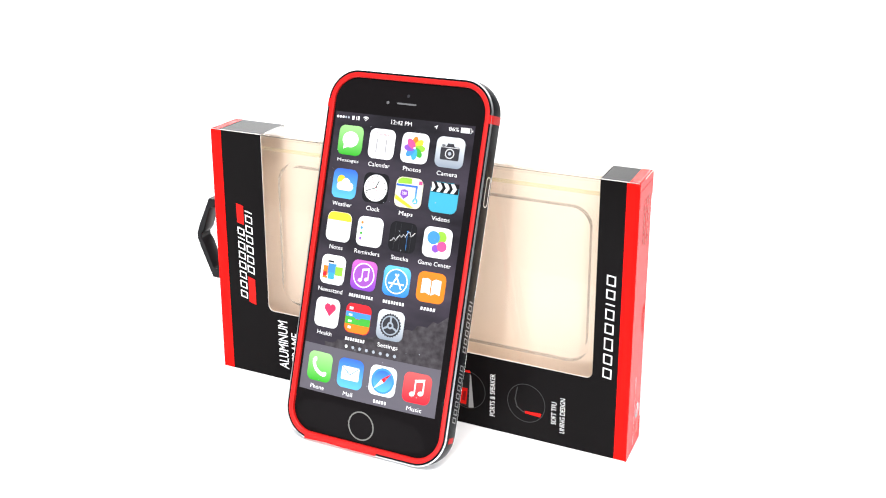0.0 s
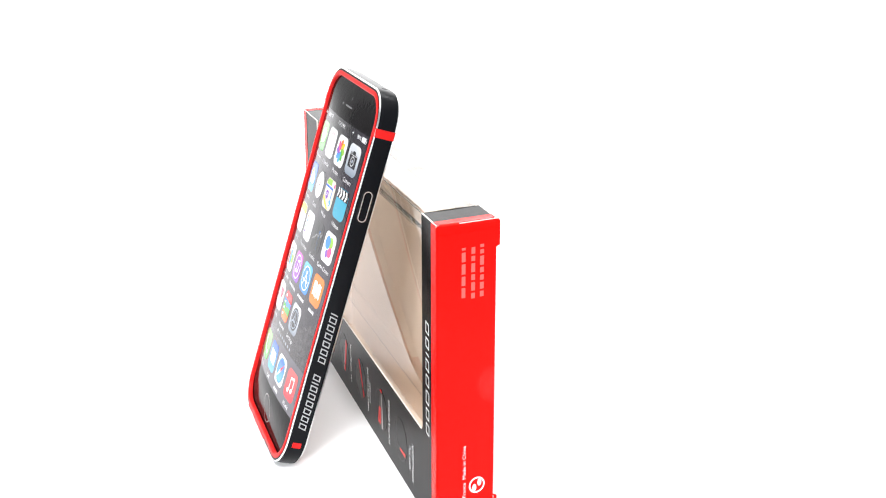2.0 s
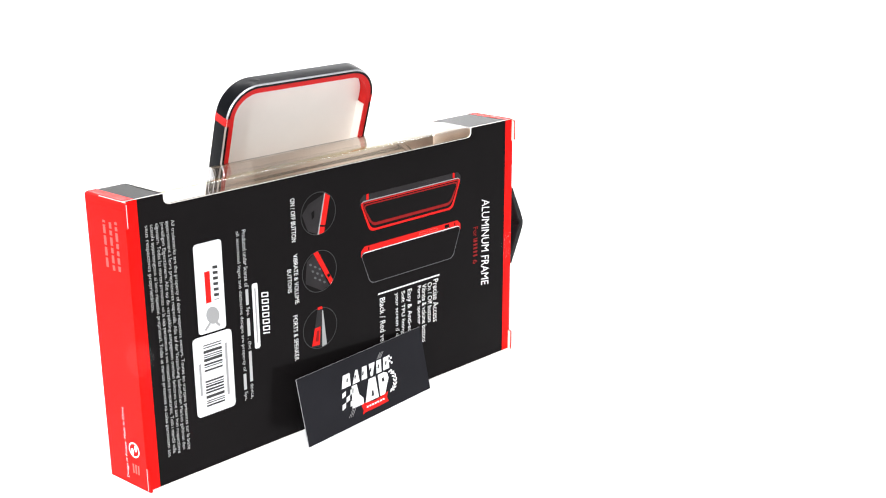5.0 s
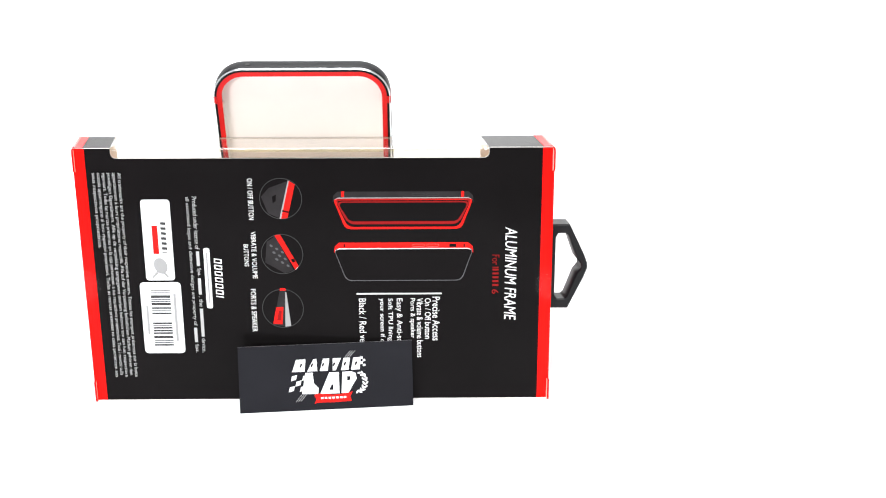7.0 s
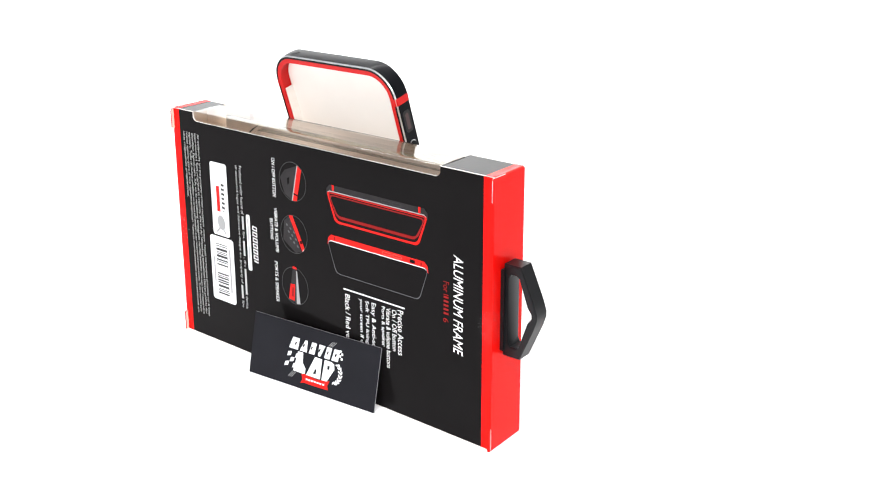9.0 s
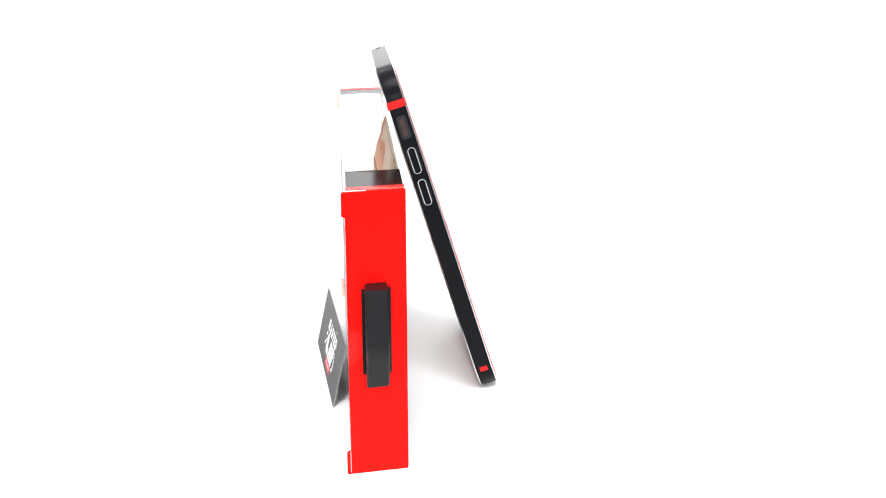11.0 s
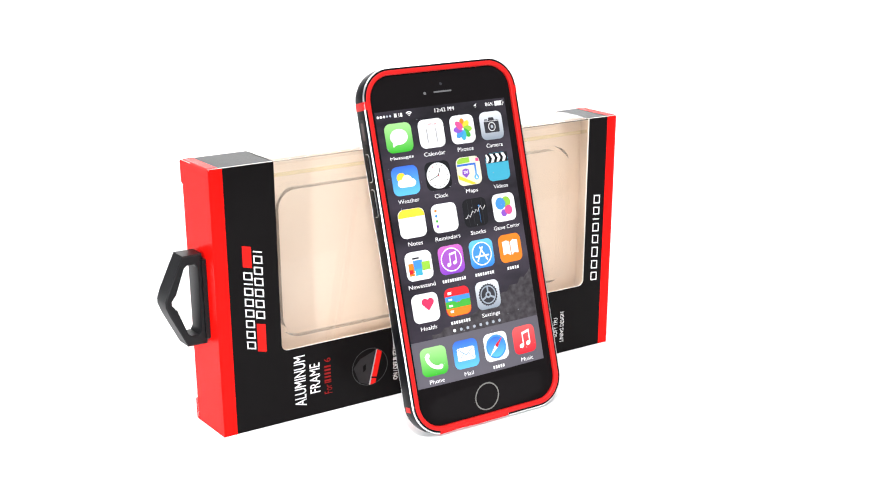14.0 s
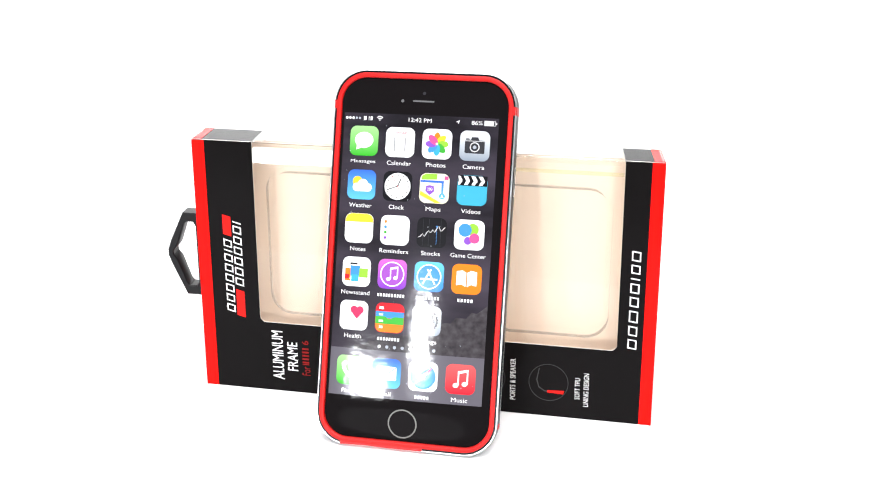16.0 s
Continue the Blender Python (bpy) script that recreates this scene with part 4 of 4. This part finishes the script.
        sweep(bm, half, 1.55, 1.5, [(0, -0.1), (0.06, 0.18), (-0.28, 0.18), (-0.34, -0.1)], n=6)
        put("button_rim", bm, CHAMFER, ob, m=m)
        # a flat dark sheet paints the shade in the gap round the button
        put("button_gap", flat(bmesh.new(), rrect(half + 0.35, 2.1, 2.0, 6), 0.03), HOLE_SHADE, ob, m=m)
    capsule(29.5, 5.4, 1)
    capsule(32.0, 5.4, -1)
    capsule(18.8, 5.4, -1)
    m = Matrix.Translation(((cx - hw - 0.2) * MM, 45.6 * MM, -2.8 * MM)) @ basis((0, 1, 0), (0, 0, 1), (-1, 0, 0), (0, 0, 0))
    # the opening's shade is a dark plate laid on the band
    put("switch_slot", prism(bmesh.new(), rrect(4.6, 1.9, 1.2, 5), -0.2, 0.06), HOLE_SHADE, phone, "dark plate painted as the shaded switch opening", m=m)
    put("switch_liner", prism(bmesh.new(), rrect(3.4, 0.9, 0.6, 5), 0.0, 0.09), material("smoky_brown_plastic", (0.05, 0.02, 0.02), 0.3), phone, m=m)
    m = basis((1, 0, 0), (0, 0, -1), (0, 1, 0), (cx, cy + hh + 0.2, -2.8))
    # a dark disc on the band paints the shaded hole
    put("microphone_hole", prism(bmesh.new(), disc(20.4, 0, 0.95, n=16), -0.2, 0.12), HOLE_SHADE, phone, m=m)
    m = basis((0, 1, 0), (0, 0, 1), (1, 0, 0), (cx + hw + 0.2, 0, -2.8))
    mark_row(phone, m, (1, 1, 1, 1, 1, 1, 0.3, 1), -54.0, -1.4, -32.0, 1.4, 0.05, SILVER_INK, 0, 0.3, 0.8, hollow=True)
    mark_row(phone, m, (1, 1, 1, 1, 1, 1, 0.3), -28.5, -1.4, -9.0, 1.4, 0.05, SILVER_INK, 0, 0.3, 0.8, hollow=True)

    # glass and print
    put("front_glass", prism(bmesh.new(), rrect(32.4, 67.5, 10.4, 10, cx, cy), -0.9, 0.0), GLASS, phone, "glossy black display front")
    sw, sh = 29.1, 52.5
    put("wallpaper", flat(bmesh.new(), rect(-sw, -sh, sw, sh), 0.015), NIGHT, phone, "dark violet night sky picture")
    rng = random.Random(9)
    top = [(sw - (sw + 20) * k / 26, -15.5 - 18.0 * (k / 26) ** 0.75 + rng.uniform(-0.9, 0.9)) for k in range(27)]
    put("wallpaper_mountain", flat(bmesh.new(), [(sw, -36.0), *top, (-20, -36.0)], 0.02), ROCK, phone)
    put("dock_bar", flat(bmesh.new(), rect(-sw, -sh, sw, -34.9), 0.025), DOCK, phone, "grey dock band")
    for k, app in enumerate(APPS):
        if app:
            row, col = divmod(k, 4)
            app_icon(phone, *app, (46 + 76 * col - 160) * PT, 42.2 - 16.2 * row if row < 5 else -43.1)
    for k in range(8):
        put("page_dot", flat(bmesh.new(), disc(-10.3 + 2.95 * k, -33.4, 0.62, n=14), 0.03), SCR["white" if k == 0 else "grey"], phone)

    # status bar
    def mark(name, outlines, c="white", z=0.03):
        for o in outlines:
            put(name, flat(bmesh.new(), o, z), SCR[c], phone)
    y = 50.6
    mark("signal_dot", [disc(-28.0 + 1.25 * k, y, 0.5, n=12) for k in range(3)])
    mark("signal_dot", [disc(-28.0 + 1.25 * k, y, 0.42, n=12) for k in (3, 4)], "grey")
    mark_row(phone, None, (1.3, 0.3, 1), -21.4, y - 0.7, -17.6, y + 0.7, 0.03, SCR["white"], 0, 0.0, 0.2, "carrier_mark")
    for r0, r1 in ((0.0, 0.45), (0.75, 1.1), (1.4, 1.75)):
        pts = [(-15.2 + r1 * math.cos(radians(a)), y - 0.8 + r1 * math.sin(radians(a))) for a in range(45, 136, 15)]
        pts += [(-15.2 + r0 * math.cos(radians(a)), y - 0.8 + r0 * math.sin(radians(a))) for a in range(135, 44, -15)] if r0 else [(-15.2, y - 0.8)]
        mark("wireless_arc", [pts])
    put("status_clock", lettering("12:42 PM", -4.2, y - 0.75, 4.4, y + 0.75, 0.03), SCR["white"], phone)
    mark("location_arrow", [[(14.9, y + 0.75), (13.4, y), (14.2, y - 0.05), (14.3, y - 0.85)]])
    put("status_percent", lettering("86%", 19.2, y - 0.7, 23.2, y + 0.7, 0.03), SCR["white"], phone)
    mark("battery_mark", [rect(24.0, y - 0.75, 27.2, y + 0.75), rect(28.1, y - 0.3, 28.4, y + 0.3)])
    ring_o, ring_i = rect(23.8, y - 0.95, 27.9, y + 0.95), rect(24.0, y - 0.8, 27.7, y + 0.8)
    put("battery_outline", ring(bmesh.new(), ring_o, ring_i, 0.03), SCR["line"], phone)
    put("earpiece_slot", flat(bmesh.new(), rrect(4.0, 0.3, 0.25, 4, 0.9, 57.6), 0.03), SCR["dim"], phone)
    put("front_camera", flat(bmesh.new(), disc(-7.0, 57.5, 0.6, n=16), 0.03), SCR["dim"], phone)
    put("light_sensor", flat(bmesh.new(), disc(0.9, 60.6, 0.6, n=14), 0.03), SCR["dark"], phone)
    put("home_button", flat(bmesh.new(), disc(0, -61.4, 5.1, n=40), 0.02), GLASS, phone)
    put("home_ring", ring(bmesh.new(), disc(0, -61.4, 5.5, n=48), disc(0, -61.4, 5.0, n=48), 0.035), material("screen_home_ring", (0.16, 0.16, 0.15), 0.2, metal=0.0), phone, "thin grey ring")

    # behind: a white card insert with folded sides
    ins = put("card_insert", prism(bmesh.new(), rrect(31.7, 66.9, 9.6, 8, cx, cy), -1.5, -0.95), INSERT, phone, "plain cream card insert seen from behind")
    for s in (-1, 1):
        x = cx + s * 31.3
        put("insert_flap", prism(bmesh.new(), rect(x - 0.25, -58, x + 0.25, 52), -5.6, -1.5), INSERT, ins)
    # fine dust on the print
    bm = bmesh.new()
    for k in range(46):
        x, y, r = rng.uniform(-28, 28), rng.uniform(-52, 52), rng.choice((0.09, 0.11, 0.14, 0.2))
        flat(bm, disc(x, y, r, r * rng.uniform(0.5, 1), 6, rng.uniform(0, 180)), 0.2)
    put("dust", bm, SCR["grey"], phone, "fine pale dust specks")
    settle_screen(phone)
    return phone


def settle_screen(phone):
    """The printed face bulges across its width; the frame sits a little lower than the face's middle."""
    for ob in phone.children_recursive:
        me = ob.data
        bm = bmesh.new()
        bm.from_mesh(me)
        if me.materials[0].name.startswith(("screen_", "black_glossy")):
            xs = [v.co.x for v in bm.verts]
            for k in range(-16, 17):
                if min(xs) < 2 * k * MM < max(xs):
                    bmesh.ops.bisect_plane(bm, geom=[*bm.verts, *bm.edges, *bm.faces], plane_co=(2 * k * MM, 0, 0), plane_no=(1, 0, 0))
            if me.materials[0].name.startswith("black_glossy"):
                for y in range(52, 69, 2):
                    for s in (-1, 1):
                        bmesh.ops.bisect_plane(bm, geom=[*bm.verts, *bm.edges, *bm.faces], plane_co=(0, s * y * MM, 0), plane_no=(0, 1, 0))
            for v in bm.verts:
                f = min(max((abs(v.co.y + 0.0008) - 0.0535) / 0.0135, 0.0), 1.0)
                f = f * f * (3 - 2 * f)
                v.co.z += (1 - f) * (0.0009 - 1.88 * v.co.x ** 2) - f * 0.0009
                v.co.y -= 0.0005
            bm.to_mesh(me)
            smooth(ob, 25)
        else:
            for v in bm.verts:      # the lower end of the frame stands a little further forward
                v.co.z += 0.0007 * min(max((-0.045 - v.co.y) / 0.024, 0.0), 1.0) - 0.0009
            bm.to_mesh(me)
        bm.free()


smartphone()


def leaning_card():
    card = tagged(new("business_card"), "small black card with a white and red printed emblem", "card")
    card.matrix_world = CARD_POSE
    MOVERS.append((card, CARD_POSE))
    put("card_sheet", prism(bmesh.new(), rect(-34.3, 0, 34.3, 26.5), -0.4, 0, 1, 0, 1), [CARD_FACE, material("grey_card_edge", (0.30, 0.30, 0.31), 0.5)], card)
    cyy = 13.25

    def art(name, outlines, mat, z=0.05):
        for o in outlines:
            put(name, flat(bmesh.new(), [(x, y + cyy) for x, y in o], z), mat, card)
    # two rows of plain leaning blocks, some narrowed at the head or the foot
    x = -13.4
    for w, l, r_ in ((4.9, 0.6, 0.6), (4.0, 1.5, 1.3), (3.1, 0.3, 0.3), (3.3, -1.0, -1.1), (2.9, 0.0, 0.3), (3.5, 0.0, 0.6)):
        art("emblem_block", [[(x + max(-l, 0), 2.4), (x + w - max(-r_, 0), 2.4), (x + w - max(r_, 0) + 1.1, 7.3), (x + max(l, 0) + 1.1, 7.3)]], WHITE_INK)
        x += w + 1.0
    for pts in ([(-9.8, -6.6), (-3.4, -6.8), (-3.2, -4.4), (-5.0, -2.4), (-5.4, 1.9), (-8.2, 1.9)], [(-2.6, -6.8), (5.0, -6.9), (5.0, 1.6), (1.2, 1.7)], [(5.8, -6.9), (8.6, -6.9), (10.6, -3.4), (12.0, -1.2), (11.6, 1.0), (10.0, 1.7), (6.4, 1.7)]):
        art("emblem_block", [pts], WHITE_INK)
    art("emblem_notch", [stroke((-10.2 + 4.35 * k, 4.2), (-9.6 + 4.35 * k, 5.6), 0.7) for k in range(6)], CARD_FACE, 0.08)
    art("emblem_notch", [[(1.0, -5.4), (2.6, -5.4), (2.6, -3.2), (2.0, -3.2)], rect(8.2, -1.8, 9.4, -0.2)], CARD_FACE, 0.08)
    art("ribbon", [[(-5.0, -7.2), (-3.6, -6.6), (2.5, -7.4), (8.6, -6.8), (10.3, -6.3), (9.2, -8.4), (9.8, -10.2), (2.6, -10.4), (-3.6, -10.3), (-5.0, -10.8), (-4.2, -9.0)]], RED_INK, 0.08)
    art("ribbon_print", [rect(-2.4 + 1.5 * k, -8.9, -1.4 + 1.5 * k, -8.2) for k in range(7)], WHITE_INK, 0.11)
    checks = []
    for i in range(3):
        for j in range(3):
            if (i + j) % 2 == 0:
                x, y = -15.0 + 2.2 * i + 0.5 * j, -5.6 + 2.2 * j
                checks.append([(x, y), (x + 2.0, y + 0.5), (x + 2.5, y + 2.4), (x + 0.5, y + 1.9)])
    art("chequered_flag", checks, WHITE_INK)
    art("chequered_flag", [rect(13.6 + 1.0 * (k % 2) , 6.6 - 1.0 * k, 14.6 + 1.0 * (k % 2), 7.5 - 1.0 * k) for k in range(4)], WHITE_INK)
    leaves = []
    for k in range(7):
        a = radians(-75 + 22 * k)
        x, y = 11.8 + 3.6 * math.cos(a), -2.8 + 4.2 * math.sin(a)
        leaves += [disc(x + 0.5, y + 0.2, 0.95, 0.38, 10, math.degrees(a) + 60), disc(x - 0.6, y + 0.3, 0.9, 0.36, 10, math.degrees(a) + 130)]
    art("laurel_branch", leaves, WHITE_INK)
    art("speed_lines", [stroke((7.6 + 0.9 * k, 7.7), (9.8 + 0.9 * k, 10.0), 0.22) for k in range(3)] + [stroke((-12.2 + 0.9 * k, -9.6), (-9.8 + 0.9 * k, -6.8), 0.2) for k in range(3)], GREY_INK)
    return card


leaning_card()


def motions():
    for thing, m in MOVERS:
        rows = []
        for k in range(int(SECONDS * 2) + 1):
            t = k / 2
            rows.append((t, pose(0, 0, 0, 0, 0, -RATE * t - UNEVEN.get(t, 0.0)) @ m))
        walk(thing, rows)


motions()
